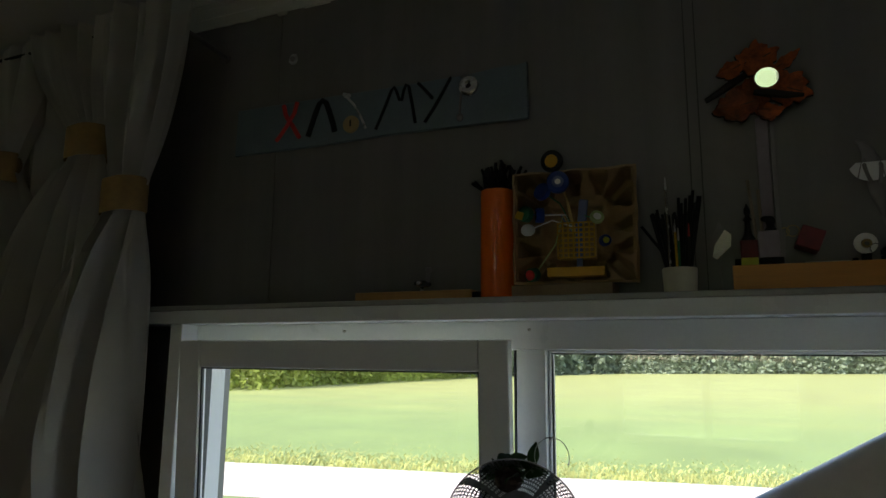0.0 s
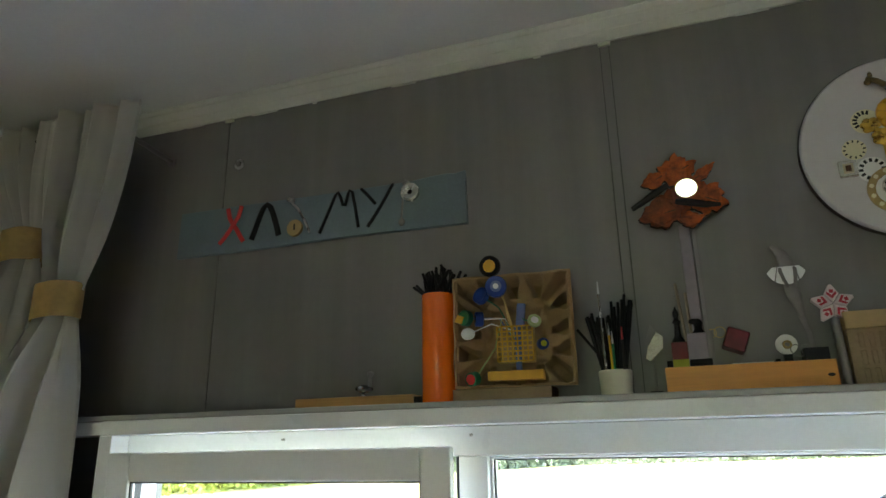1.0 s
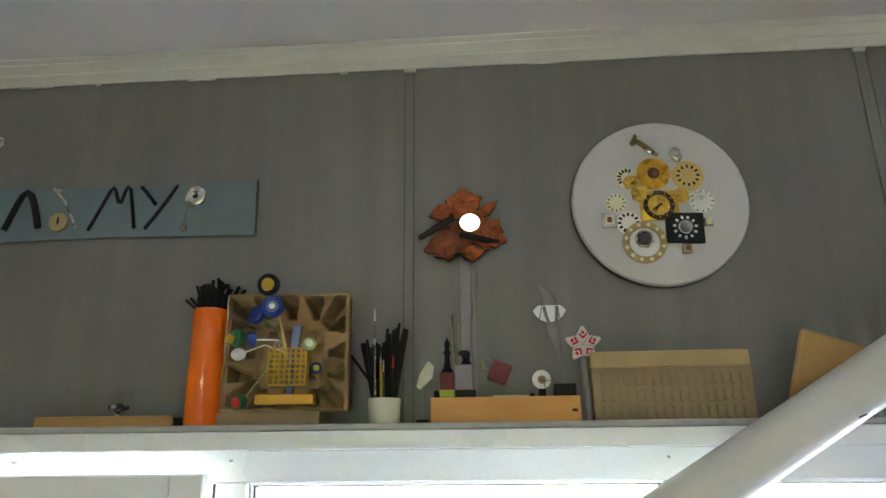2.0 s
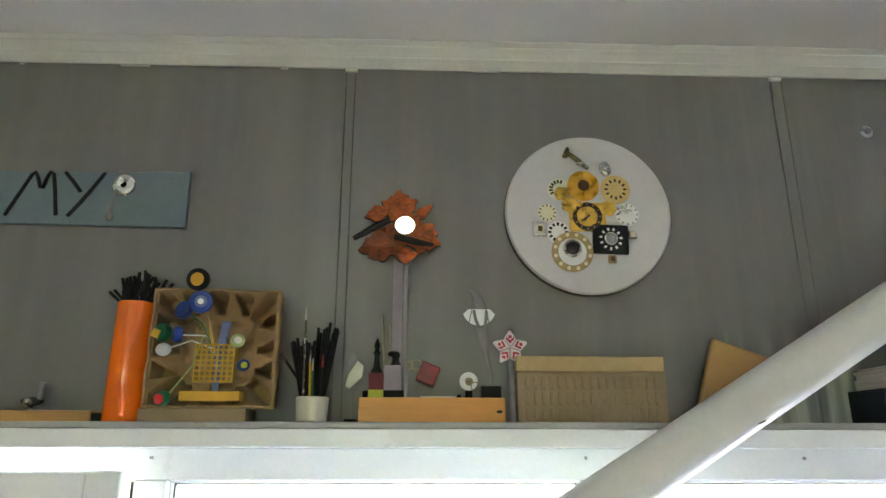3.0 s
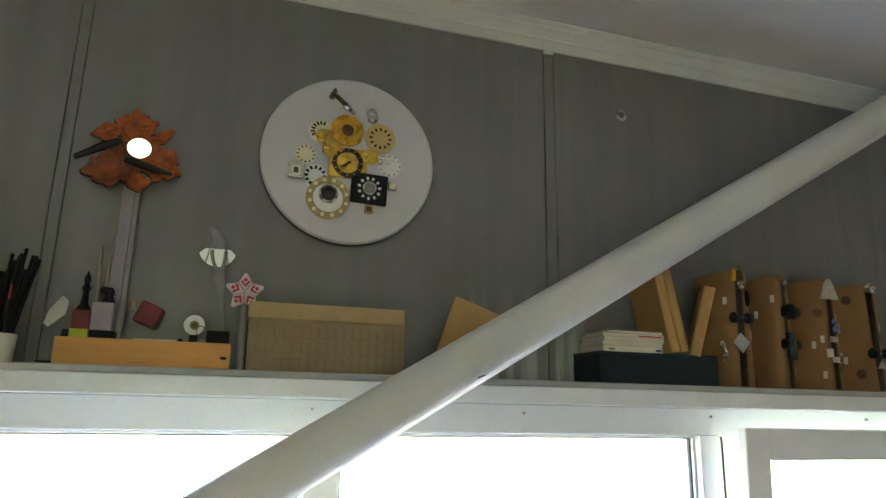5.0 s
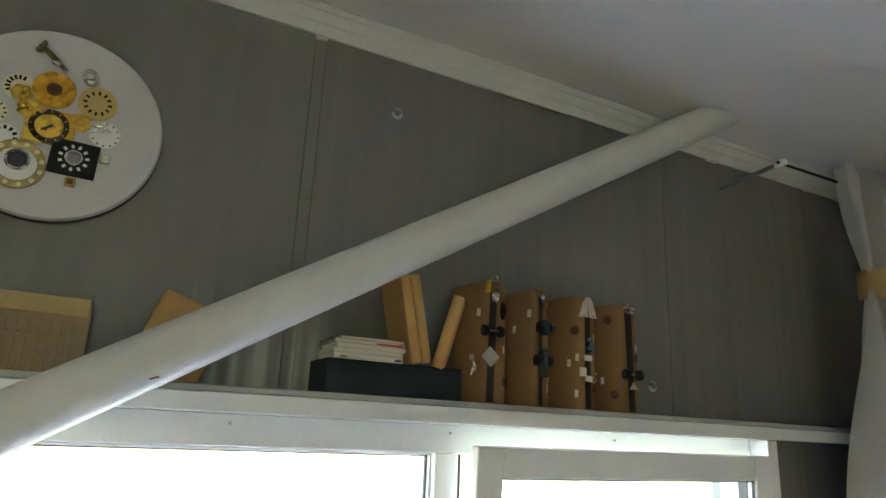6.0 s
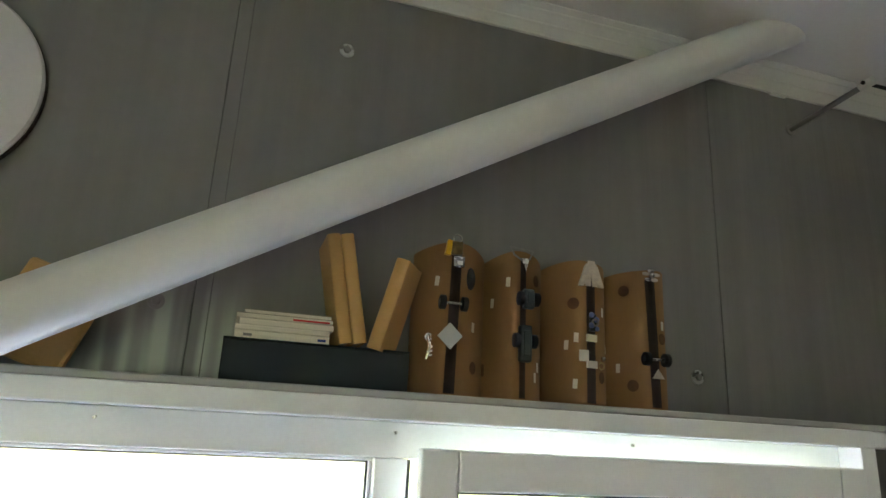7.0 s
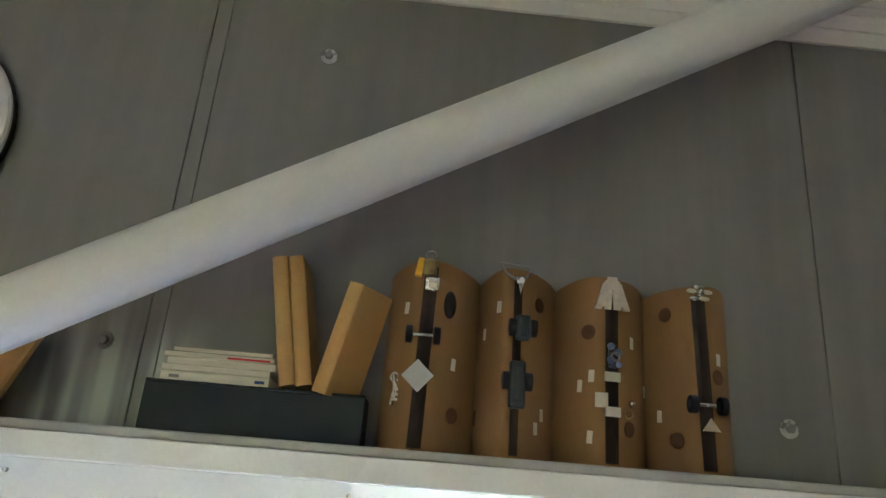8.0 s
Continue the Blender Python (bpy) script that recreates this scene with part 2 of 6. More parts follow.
def two_crops(m, col, near, far):
    """Mixes in a greener sward near the road, in wide uneven streaks."""
    N, L = m.node_tree.nodes, m.node_tree.links
    hs = next(n for n in N if n.type == "HUE_SAT")
    tc, sx, mp = N.new("ShaderNodeTexCoord"), N.new("ShaderNodeSeparateXYZ"), N.new("ShaderNodeMapping")
    L.new(tc.outputs["Object"], sx.inputs[0])
    mp.inputs["Scale"].default_value = (0.012, 0.16, 1)
    L.new(tc.outputs["Object"], mp.inputs[0])
    no = N.new("ShaderNodeTexNoise")
    no.inputs["Scale"].default_value, no.inputs["Detail"].default_value = 1.6, 5
    L.new(mp.outputs[0], no.inputs[0])
    ad = N.new("ShaderNodeMath")
    ad.operation = "MULTIPLY_ADD"
    L.new(no.outputs[0], ad.inputs[0])
    ad.inputs[1].default_value = 26
    L.new(sx.outputs["Y"], ad.inputs[2])
    mr = N.new("ShaderNodeMapRange")
    mr.interpolation_type = "SMOOTHSTEP"
    mr.inputs[1].default_value, mr.inputs[2].default_value = near, far
    L.new(ad.outputs[0], mr.inputs[0])
    mix = N.new("ShaderNodeMix")
    mix.data_type = "RGBA"
    L.new(mr.outputs[0], mix.inputs["Factor"])
    mix.inputs[6].default_value, mix.inputs[7].default_value = (*col, 1), hs.inputs["Color"].default_value
    L.new(mix.outputs[2], hs.inputs["Color"])


two_crops(M_GRASS, (0.165, 0.235, 0.070), 30, 72)
M_VERGE = mat("verge_grass", (0.38, 0.39, 0.13), 0.95, var=0.35, scale=0.7, bump=0.0)
M_ROAD = mat("gravel_road", (0.52, 0.47, 0.40), 0.9, var=0.12, scale=1.2, bump=0.5, bscale=30, dist=0.02)
# distance haze is mixed into the far foliage's pale grey-green
M_WOODS = mat("hazed_woods_foliage", (0.26, 0.32, 0.215), 0.9, var=0.22, scale=0.22, bump=0.0)
M_HEDGE = mat("hedge_foliage", (0.28, 0.34, 0.070), 0.85, var=0.65, scale=0.30, bump=0.0, bscale=1.6)
for m in (M_WOODS, M_HEDGE):
    nt = m.node_tree
    tl, mx = nt.nodes.new("ShaderNodeBsdfTranslucent"), nt.nodes.new("ShaderNodeMixShader")
    nt.links.new(nt.nodes["Principled BSDF"].inputs["Base Color"].links[0].from_socket, tl.inputs[0])
    mx.inputs[0].default_value = 0.4
    nt.links.new(nt.nodes["Principled BSDF"].outputs[0], mx.inputs[1])
    nt.links.new(tl.outputs[0], mx.inputs[2])
    nt.links.new(mx.outputs[0], nt.nodes["Material Output"].inputs[0])
M_PLANT = mat("house_plant", (0.035, 0.08, 0.02), 0.5, var=0.3, scale=30)
M_CD = mat("iridescent_disc", (0.62, 0.62, 0.58), 0.12, metal=0.9, var=0.05)


# ---------------------------------------------------------------- mesh tools
ORIGIN = {}


def thing(name, at, label, category, group="", kind=""):
    ob = new(name)
    ob.location = at
    ob.empty_display_size = 0.02
    ORIGIN[ob] = Vector(at)
    return tagged(ob, label, category, group, kind)


def part(name, bm, material, parent=None, label="", smooth=False, at=None):
    """One mesh object from a bmesh in world coordinates; under a thing it takes that thing's frame."""
    o = ORIGIN[parent] if parent else Vector(at or (0, 0, 0))
    bm.transform(Matrix.Translation(-o))
    if smooth:
        for f in bm.faces:
            f.smooth = True
    me = bpy.data.meshes.new(name)
    bm.to_mesh(me)
    bm.free()
    me.materials.append(material)
    ob = new(name, me)
    ORIGIN[ob] = o
    if parent:
        ob.parent = parent
    else:
        ob.location = o
    if smooth:
        me.set_sharp_from_angle(angle=radians(40))
    return tagged(ob, label)


def solid(name, bm, material, label="", category="", kind="", group="", at=None, smooth=False):
    return tagged(part(name, bm, material, None, label, smooth, at), "", category, group, kind)


def box(x0, x1, y0, y1, z0, z1, b=0.0015, seg=2, turn=None):
    bm = bmesh.new()
    c = Vector(((x0 + x1) / 2, (y0 + y1) / 2, (z0 + z1) / 2))
    bmesh.ops.create_cube(bm, size=1, matrix=Matrix.Diagonal((x1 - x0, y1 - y0, z1 - z0, 1)))
    if b:
        bmesh.ops.bevel(bm, geom=bm.edges[:], offset=b, segments=seg, affect="EDGES", profile=0.5)
    bm.transform(Matrix.Translation(c) @ (turn or Matrix()))
    return bm


def joined(*parts):
    bm = bmesh.new()
    for p in parts:
        me = bpy.data.meshes.new("tmp")
        p.to_mesh(me)
        p.free()
        bm.from_mesh(me)
        bpy.data.meshes.remove(me)
    return bm


def frame_of(d):
    d = Vector(d).normalized()
    return d.to_track_quat("Z", "Y").to_matrix()


def lathe(profile, at, axis=(0, 0, 1), seg=28, caps=True):
    """Turns (radius, height) pairs about an axis through at."""
    bm = bmesh.new()
    R = frame_of(axis)
    at = Vector(at)
    rings = []
    for r, h in profile:
        rings.append([bm.verts.new(at + R @ Vector((r * math.cos(2 * math.pi * k / seg), r * math.sin(2 * math.pi * k / seg), h))) for k in range(seg)])
    for a, b in zip(rings, rings[1:]):
        for k in range(seg):
            bm.faces.new((a[k], a[(k + 1) % seg], b[(k + 1) % seg], b[k]))
    if caps:
        bm.faces.new(rings[0][::-1])
        bm.faces.new(rings[-1])
    bmesh.ops.recalc_face_normals(bm, faces=bm.faces[:])
    return bm


def disc(at, r, t, axis=(0, -1, 0), seg=28, b=0.0006):
    """A flat round piece from at, t thick along the axis, with eased rims."""
    b = min(b, t * 0.4, r * 0.4)
    return lathe([(r - b, 0), (r, b), (r, t - b), (r - b, t)], at, axis, seg)


def ring(at, ro, ri, t, axis=(0, -1, 0), seg=32):
    bm = lathe([(ri, 0), (ro, 0), (ro, t * 0.8), (ro - t * 0.3, t), (ri + t * 0.3, t), (ri, t * 0.8), (ri, 0)], at, axis, seg, caps=False)
    bmesh.ops.remove_doubles(bm, verts=bm.verts[:], dist=1e-7)
    return bm


def sweep(points, r, seg=8, flat=1.0, side=None):
    """A tube along points; r a number or one radius a point; flat squeezes it across."""
    bm = bmesh.new()
    pts = [Vector(p) for p in points]
    rs = r if isinstance(r, (list, tuple)) else [r] * len(pts)
    rings = []
    up = Vector(side) if side else Vector((0.13, -0.97, 0.21))
    for i, p in enumerate(pts):
        d = (pts[min(i + 1, len(pts) - 1)] - pts[max(i - 1, 0)]).normalized()
        u = (up - d * up.dot(d)).normalized()
        v = d.cross(u)
        rings.append([bm.verts.new(p + rs[i] * (flat * math.cos(a) * u + math.sin(a) * v)) for a in [2 * math.pi * k / seg for k in range(seg)]])
    for a, b in zip(rings, rings[1:]):
        for k in range(seg):
            bm.faces.new((a[k], a[(k + 1) % seg], b[(k + 1) % seg], b[k]))
    bm.faces.new(rings[0][::-1])
    bm.faces.new(rings[-1])
    bmesh.ops.recalc_face_normals(bm, faces=bm.faces[:])
    return bm


def prism(outline, y0, y1, b=0.0008):
    """An outline of (x, z) pairs, thick from y0 (front) to y1."""
    bm = bmesh.new()
    f = bm.faces.new([bm.verts.new((x, y0, z)) for x, z in outline])
    g = bmesh.ops.extrude_face_region(bm, geom=[f])
    bmesh.ops.translate(bm, verts=[v for v in g["geom"] if isinstance(v, bmesh.types.BMVert)], vec=(0, y1 - y0, 0))
    bmesh.ops.recalc_face_normals(bm, faces=bm.faces[:])
    if b:
        bmesh.ops.bevel(bm, geom=[e for e in bm.edges if abs(e.verts[0].co.y - e.verts[1].co.y) < 1e-6], offset=b, segments=1, affect="EDGES")
    return bm


def ball(at, r, sub=2, squash=(1, 1, 1)):
    bm = bmesh.new()
    bmesh.ops.create_icosphere(bm, subdivisions=sub, radius=r)
    bm.transform(Matrix.Translation(at) @ Matrix.Diagonal((*squash, 1)))
    return bm


def turned(bm, at, rx=0, ry=0, rz=0):
    at = Vector(at)
    bm.transform(Matrix.Translation(at) @ pose(0, 0, 0, rx, ry, rz) @ Matrix.Translation(-at))
    return bm


# ---------------------------------------------------------------- measures of the room
WALL = 1.130          # face of the window wall
SHELF = 1.687         # top of the shelf
CEIL = 2.410
X0, X1, YB = -2.15, 2.85, -3.2
WIN_L, WIN_R, WIN_B = -1.02, 1.89, 0.82

# ---------------------------------------------------------------- the wall of sheet-metal panels
wall_n = solid("wall_north", box(X0, X1, WALL + 0.0042, WALL + 0.10, SHELF - 0.02, CEIL, 0), M_JOINT,
               "grey painted sheet-metal wall above the windows, with upright panel joints", "wall", "structure")
SEAMS = [(-0.8985, -0.8965), (-0.034, -0.0322), (-0.0165, -0.0147), (0.8192, 0.8210), (0.8421, 0.8432), (1.7288, 1.7306)]
edges = [X0] + [v for s in SEAMS for v in s] + [X1]
for a, b in zip(edges[::2], edges[1::2]):
    part("panel", box(a, b, WALL, WALL + 0.004, SHELF - 0.02, CEIL - 0.001, 0.0005, 1), M_WALLD if a < 0.88 and b > 0.70 else M_WALL, wall_n)
for x in (-1.62, 2.55):
    a, b = (X0, WIN_L - 0.03) if x < 0 else (WIN_R + 0.03, X1)
    solid("wall_north_side", box(a, b, WALL, WALL + 0.07, 0, SHELF - 0.02, 0), M_WALL, "grey painted wall beside the window", "wall", "structure")
solid("wall_north_sill", box(WIN_L - 0.03, WIN_R + 0.03, WALL, WALL + 0.10, 0, WIN_B, 0), M_WALL, "grey painted wall under the window", "wall", "structure")
# side walls out of view, grey and close in so the corners darken
solid("wall_west", box(X0 - 0.1, X0, YB, WALL + 0.1, 0, CEIL, 0), M_WALL, "unseen grey side wall set close to darken the corner", "wall", "structure")
solid("wall_east", box(X1, X1 + 0.1, YB, WALL + 0.1, 0, CEIL, 0), M_WALL, "unseen grey side wall set close to darken the corner", "wall", "structure")
SW0, SW1, SWB, SWT = -0.85, 0.50, 0.95, 1.70
for q in ((X0, SW0, 0, CEIL), (SW1, X1, 0, CEIL), (SW0, SW1, 0, SWB), (SW0, SW1, SWT, CEIL)):
    solid("wall_south", box(q[0], q[1], YB - 0.1, YB, q[2], q[3], 0), M_ROOM, "light painted back wall round a window", "wall", "structure")
win2 = thing("window_2", ((SW0 + SW1) / 2, YB - 0.06, SWB), "wide white plastic window in the back wall", "window", kind="structure")
for k in range(3):
    x = SW0 + (SW1 - SW0 - 0.06) * k / 2
    part("mullion", box(x, x + 0.06, YB - 0.08, YB - 0.03, SWB + 0.0602, SWT - 0.0602, 0.002), M_PVC, win2)
part("frame_head", box(SW0, SW1, YB - 0.08, YB - 0.03, SWT - 0.06, SWT, 0.002), M_PVC, win2)
part("frame_foot", box(SW0, SW1, YB - 0.08, YB - 0.03, SWB, SWB + 0.06, 0.002), M_PVC, win2)
for k in range(2):
    w = (SW1 - SW0 - 0.06) / 2
    p = part("pane", box(SW0 + w * k + 0.055, SW0 + w * (k + 1) + 0.005, YB - 0.058, YB - 0.054, SWB + 0.055, SWT - 0.055, 0), M_GLASS, win2)
    p.visible_shadow = False
solid("floor", box(X0 - 0.1, X1 + 0.1, YB - 0.1, WALL + 0.1, -0.1, 0, 0), M_FLOOR, "brown board floor", "floor", "structure")
solid("foundation", box(X0 - 0.08, X1 + 0.08, YB - 0.08, WALL + 0.08, -1.3, -0.1005, 0), M_ROOM, "plain rendered plinth under the house", "plinth", "structure")
solid("ceiling", box(X0 - 0.1, X1 + 0.1, YB - 0.1, WALL + 0.1, CEIL, CEIL + 0.1, 0), M_CEIL, "smooth white ceiling", "ceiling", "structure")

# cornice board with a slightly stepped face and a ragged putty line
prof = [(WALL, CEIL - 0.0415), (WALL - 0.006, CEIL - 0.0415), (WALL - 0.010, CEIL - 0.0375), (WALL - 0.021, CEIL - 0.0275), (WALL - 0.0215, CEIL - 0.0245),
        (WALL - 0.036, CEIL - 0.011), (WALL - 0.0365, CEIL - 0.008), (WALL - 0.046, CEIL - 0.0025), (WALL - 0.046, CEIL - 0.0005), (WALL, CEIL - 0.0005)]
bm = bmesh.new()
def cornice_drop(x, z):
    """The cornice's lower edge was cut slightly askew along the wall."""
    return z + 0.0025 * (0.8 - x) * (CEIL - z) / 0.0415


va = [bm.verts.new((X0, y, cornice_drop(X0, z))) for y, z in prof]
vb = [bm.verts.new((X1, y, cornice_drop(X1, z))) for y, z in prof]
for k in range(len(prof)):
    bm.faces.new((va[k], va[(k + 1) % len(prof)], vb[(k + 1) % len(prof)], vb[k]))
bm.faces.new(va), bm.faces.new(vb[::-1])
bmesh.ops.recalc_face_normals(bm, faces=bm.faces[:])
solid("trim", bm, M_TRIM, "white stepped cornice board under the ceiling", "cornice", "structure")
rnd = random.Random(5)
bm = bmesh.new()
x = X0 + 0.1
lumps = []
while x < X1 - 0.1:
    w = rnd.uniform(0.01, 0.07)
    if rnd.random() < 0.18:
        lumps.append(box(x, x + w, WALL - rnd.uniform(0.001, 0.004), WALL + 0.001, CEIL - 0.042 - rnd.uniform(0.001, 0.004), CEIL - 0.041, 0.0008, 1))
    x += w + rnd.uniform(0.0, 0.06)
for xs in (-0.024, -0.897, 0.83):
    lumps.append(box(xs - 0.012, xs + 0.012, WALL - 0.006, WALL + 0.001, CEIL - 0.051, CEIL - 0.042, 0.002, 2))
for b in lumps:
    for v in b.verts:
        v.co.z = cornice_drop(v.co.x, v.co.z)
solid("trim_putty", joined(*lumps), M_PUTTY, "ragged white putty along the cornice", "putty", "structure")

# ---------------------------------------------------------------- shelf, casing and the long window
solid("shelf", box(X0, X1, 1.019, WALL - 0.0005, 1.6765, SHELF, 0.003, 3), M_SHELF,
      "long narrow grey-edged shelf board over the windows", "shelf", "structure")
for a, b in ((X0, WIN_L - 0.033), (WIN_R + 0.033, X1)):
    solid("trim_ledge", box(a, b, 1.030, WALL - 0.0005, 1.650, 1.6763, 0.002), M_PVC, "white batten under the shelf", "batten", "structure")
solid("trim_casing", box(WIN_L - 0.032, WIN_R + 0.032, 1.014, WALL + 0.02, 1.6485, 1.6763, 0.002), M_PVC, "white window head casing", "casing", "structure")
for a, b in ((WIN_L - 0.032, WIN_L), (WIN_R, WIN_R + 0.032)):
    solid("trim_casing_side", box(a, b, 1.014, WALL + 0.02, WIN_B, 1.6483, 0.002), M_PVC, "white window side casing", "casing", "structure")
solid("window_sill", box(WIN_L - 0.1, WIN_R + 0.1, 0.78, WALL + 0.1, WIN_B - 0.03, WIN_B - 0.0005, 0.004), M_PVC, "white window sill board", "sill", "structure")

FY0, FY1 = 1.058, 1.120     # outer frame, front and back
win = thing("window_1", (0.435, 1.09, WIN_B), "long white plastic window in four bays, end bays tilted open", "window", kind="structure")
part("frame_head", box(WIN_L, WIN_R, FY0, FY1, 1.600, 1.6483, 0.002), M_PVC, win)
part("frame_foot", box(WIN_L, WIN_R, FY0, FY1, WIN_B, WIN_B + 0.05, 0.002), M_PVC, win)
for a, b in ((WIN_L, WIN_L + 0.024), (-0.320, -0.270), (0.376, 0.428), (1.084, 1.130), (WIN_R - 0.024, WIN_R)):
    for xa in ((a - 0.0036,) if a == -0.320 else (b + 0.0004,) if b == 1.130 else (WIN_L + 0.003, WIN_L + 0.0245) if a == WIN_L else (WIN_R - 0.006, WIN_R - 0.0275) if b == WIN_R else ()):
        part("seal", box(xa, xa + 0.003, FY0 - 0.003, FY0 + 0.02, WIN_B + 0.0502, 1.5990, 0), M_SEAL, win)
    part("mullion", box(a, b, FY0 - 0.0015, FY1 + 0.0015, WIN_B + 0.0502, 1.5998, 0.002), M_PVC, win)
for a, b in ((-0.270, 0.376), (0.428, 1.084)):
    z0, z1 = WIN_B + 0.05, 1.600
    part("glazing_bead", joined(box(a, b, 1.071, 1.083, z1 - 0.005, z1 - 0.0003, 0.002), box(a, b, 1.071, 1.083, z0 + 0.0003, z0 + 0.005, 0.002),
                                box(a + 0.0003, a + 0.005, 1.071, 1.083, z0 + 0.0052, z1 - 0.0052, 0.002), box(b - 0.005, b - 0.0003, 1.071, 1.083, z0 + 0.0052, z1 - 0.0052, 0.002)), M_PVC, win)
    part("seal", joined(box(a + 0.005, b - 0.005, 1.078, 1.086, z1 - 0.0075, z1 - 0.0052, 0), box(a + 0.0052, a + 0.0075, 1.078, 1.086, z0 + 0.0070, z1 - 0.0077, 0),
                        box(b - 0.0075, b - 0.0052, 1.078, 1.086, z0 + 0.0070, z1 - 0.0077, 0)), M_SEAL, win)
    pane = part("pane", box(a + 0.0028, b - 0.0028, 1.0835, 1.0875, z0 + 0.0028, z1 - 0.0028, 0), M_GLASS, win)
    pane.visible_shadow = False


def sash(x0, x1, lean):
    """A bottom-hung casement tilted into the room."""
    z0, z1, w = WIN_B + 0.012, 1.6165, 0.052
    hinge = Vector((0, 1.050, z0))
    s = thing("window_sash", ((x0 + x1) / 2, 1.04, z0), "white plastic casement tilted open at the top", "window sash", "tilted sashes", "structure")

    def lean_in(bm):
        bm.transform(Matrix.Translation(hinge) @ pose(0, 0, 0, lean, 0, 0) @ Matrix.Translation(-hinge))
        return bm
    ya, yb = 1.030, 1.051
    part("stile", lean_in(box(x0, x0 + w, ya, yb, z0, z1, 0.003)), M_PVC, s)
    part("stile", lean_in(box(x1 - w, x1, ya, yb, z0, z1, 0.003)), M_PVC, s)
    part("rail", lean_in(box(x0 + w, x1 - w, ya + 0.0006, yb - 0.0006, z1 - w, z1 - 0.0004, 0.003)), M_PVC, s)
    part("rail", lean_in(box(x0 + w, x1 - w, ya + 0.0006, yb - 0.0006, z0 + 0.0004, z0 + w, 0.003)), M_PVC, s)
    a, b, c, d = x0 + w, x1 - w, z0 + w, z1 - w
    part("seal", lean_in(joined(box(a, b, ya + 0.006, ya + 0.0118, d - 0.003, d - 0.0002, 0), box(a + 0.0002, a + 0.003, ya + 0.006, ya + 0.0118, c, d - 0.0032, 0),
                                box(b - 0.003, b - 0.0002, ya + 0.006, ya + 0.0118, c, d - 0.0032, 0))), M_SEAL, s)
    p = part("pane", lean_in(box(a - 0.004, b + 0.004, ya + 0.012, ya + 0.016, c - 0.004, d + 0.004, 0)), M_GLASS, s)
    p.visible_shadow = False
    part("stay", lean_in(box(x0 + 0.02, x0 + 0.032, yb - 0.001, yb + 0.004, z1 - 0.02, z1 - 0.006, 0.0005)), M_STEEL, s)


sash(-1.004, -0.314, 2.6)
sash(1.132, 1.874, 2.6)


def screw(name, at, r, washer=None, label="", metal=None):
    s = thing(name, at, label, "screw", name + "s in the wall")
    x, y, z = at
    if washer:
        part("washer", ring((x, y + 0.0005, z), washer, r * 0.8, 0.002, seg=24), metal or M_STEEL, s)
    hexa = lathe([(r, 0), (r, 0.004), (r * 0.8, 0.0055)], (x, y - 0.0012, z), (0, -1, 0), 6)
    part("head", hexa, M_GREYMET if washer else M_SILVER, s)
    return s


for x in (-0.657, -0.296, 0.383, 0.735, 1.110, 1.483):
    screw("frame_screw", (x, FY0 - 0.0002, 1.6335), 0.0026, None, "small grey screw in the white window head")
for x, z in ((1.0, 2.25), (1.668, 1.755), (-0.861, 2.25)):
    screw("hex_bolt", (x, WALL - 0.0006, z), 0.0065, 0.0125, "zinc hex bolt with round washer in the grey wall")
screw("hex_bolt", (0.772, WALL - 0.0006, 1.794), 0.0065, 0.0115, "dark hex bolt and washer among the pale stripes", M_GREYMET)

# ---------------------------------------------------------------- white brace pole across the window
P_IN, P_OUT, PY, PR = Vector((1.800, 1.012, 2.414)), Vector((-0.889, 0.901, 0.829)), 0.963, 0.0375
pole = thing("brace_pole", P_OUT, "slanting round white-painted steel brace reaching up to the ceiling", "pole")
n = 24
P_TOP = P_OUT.lerp(P_IN, 1.028)     # the tube's end is let into the ceiling
pts = [P_OUT.lerp(P_TOP, k / n) for k in range(n + 1)]
bm = sweep(pts, PR, 40, side=(0, -1, 0))
part("tube", bm, M_POLE, pole, smooth=True)
part("foot_plate", box(P_OUT.x - 0.07, P_OUT.x + 0.07, 0.84, 0.94, WIN_B - 0.0003, WIN_B + 0.012, 0.002), M_POLE, pole)
part("paint_chip", turned(box(0.606, 0.618, PY - PR * 0.80 - 0.001, PY - PR * 0.80 + 0.002, 1.684, 1.686, 0.0005), (0.612, PY, 1.685), 0, -20, 0), M_JOINT, pole)


# ---------------------------------------------------------------- curtains and their brackets
def bracket(x, side):
    b = thing("curtain_bracket", (x, WALL, 2.292), "dark metal curtain bracket standing out from the grey wall", "bracket", "curtain brackets")
    part("arm", sweep([(x, WALL + 0.002, 2.288), (x + 0.001, 1.05, 2.294), (x, 0.948, 2.300)], 0.0055, 10), M_GREYMET, b, smooth=True)
    part("rosette", disc((x, WALL + 0.001, 2.288), 0.012, 0.004), M_GREYMET, b)
    part("clamp", sweep([(x, 0.962, 2.300), (x, 0.936, 2.300)], 0.0085, 12), M_TRIM, b, smooth=True)
    end = X0 if side < 0 else X1
    part("rod", sweep([(x - side * 0.012, 0.948, 2.300), (end, 0.948, 2.302)], 0.0035, 8), M_BLACK, b)


bracket(-1.058, -1)
bracket(1.938, 1)


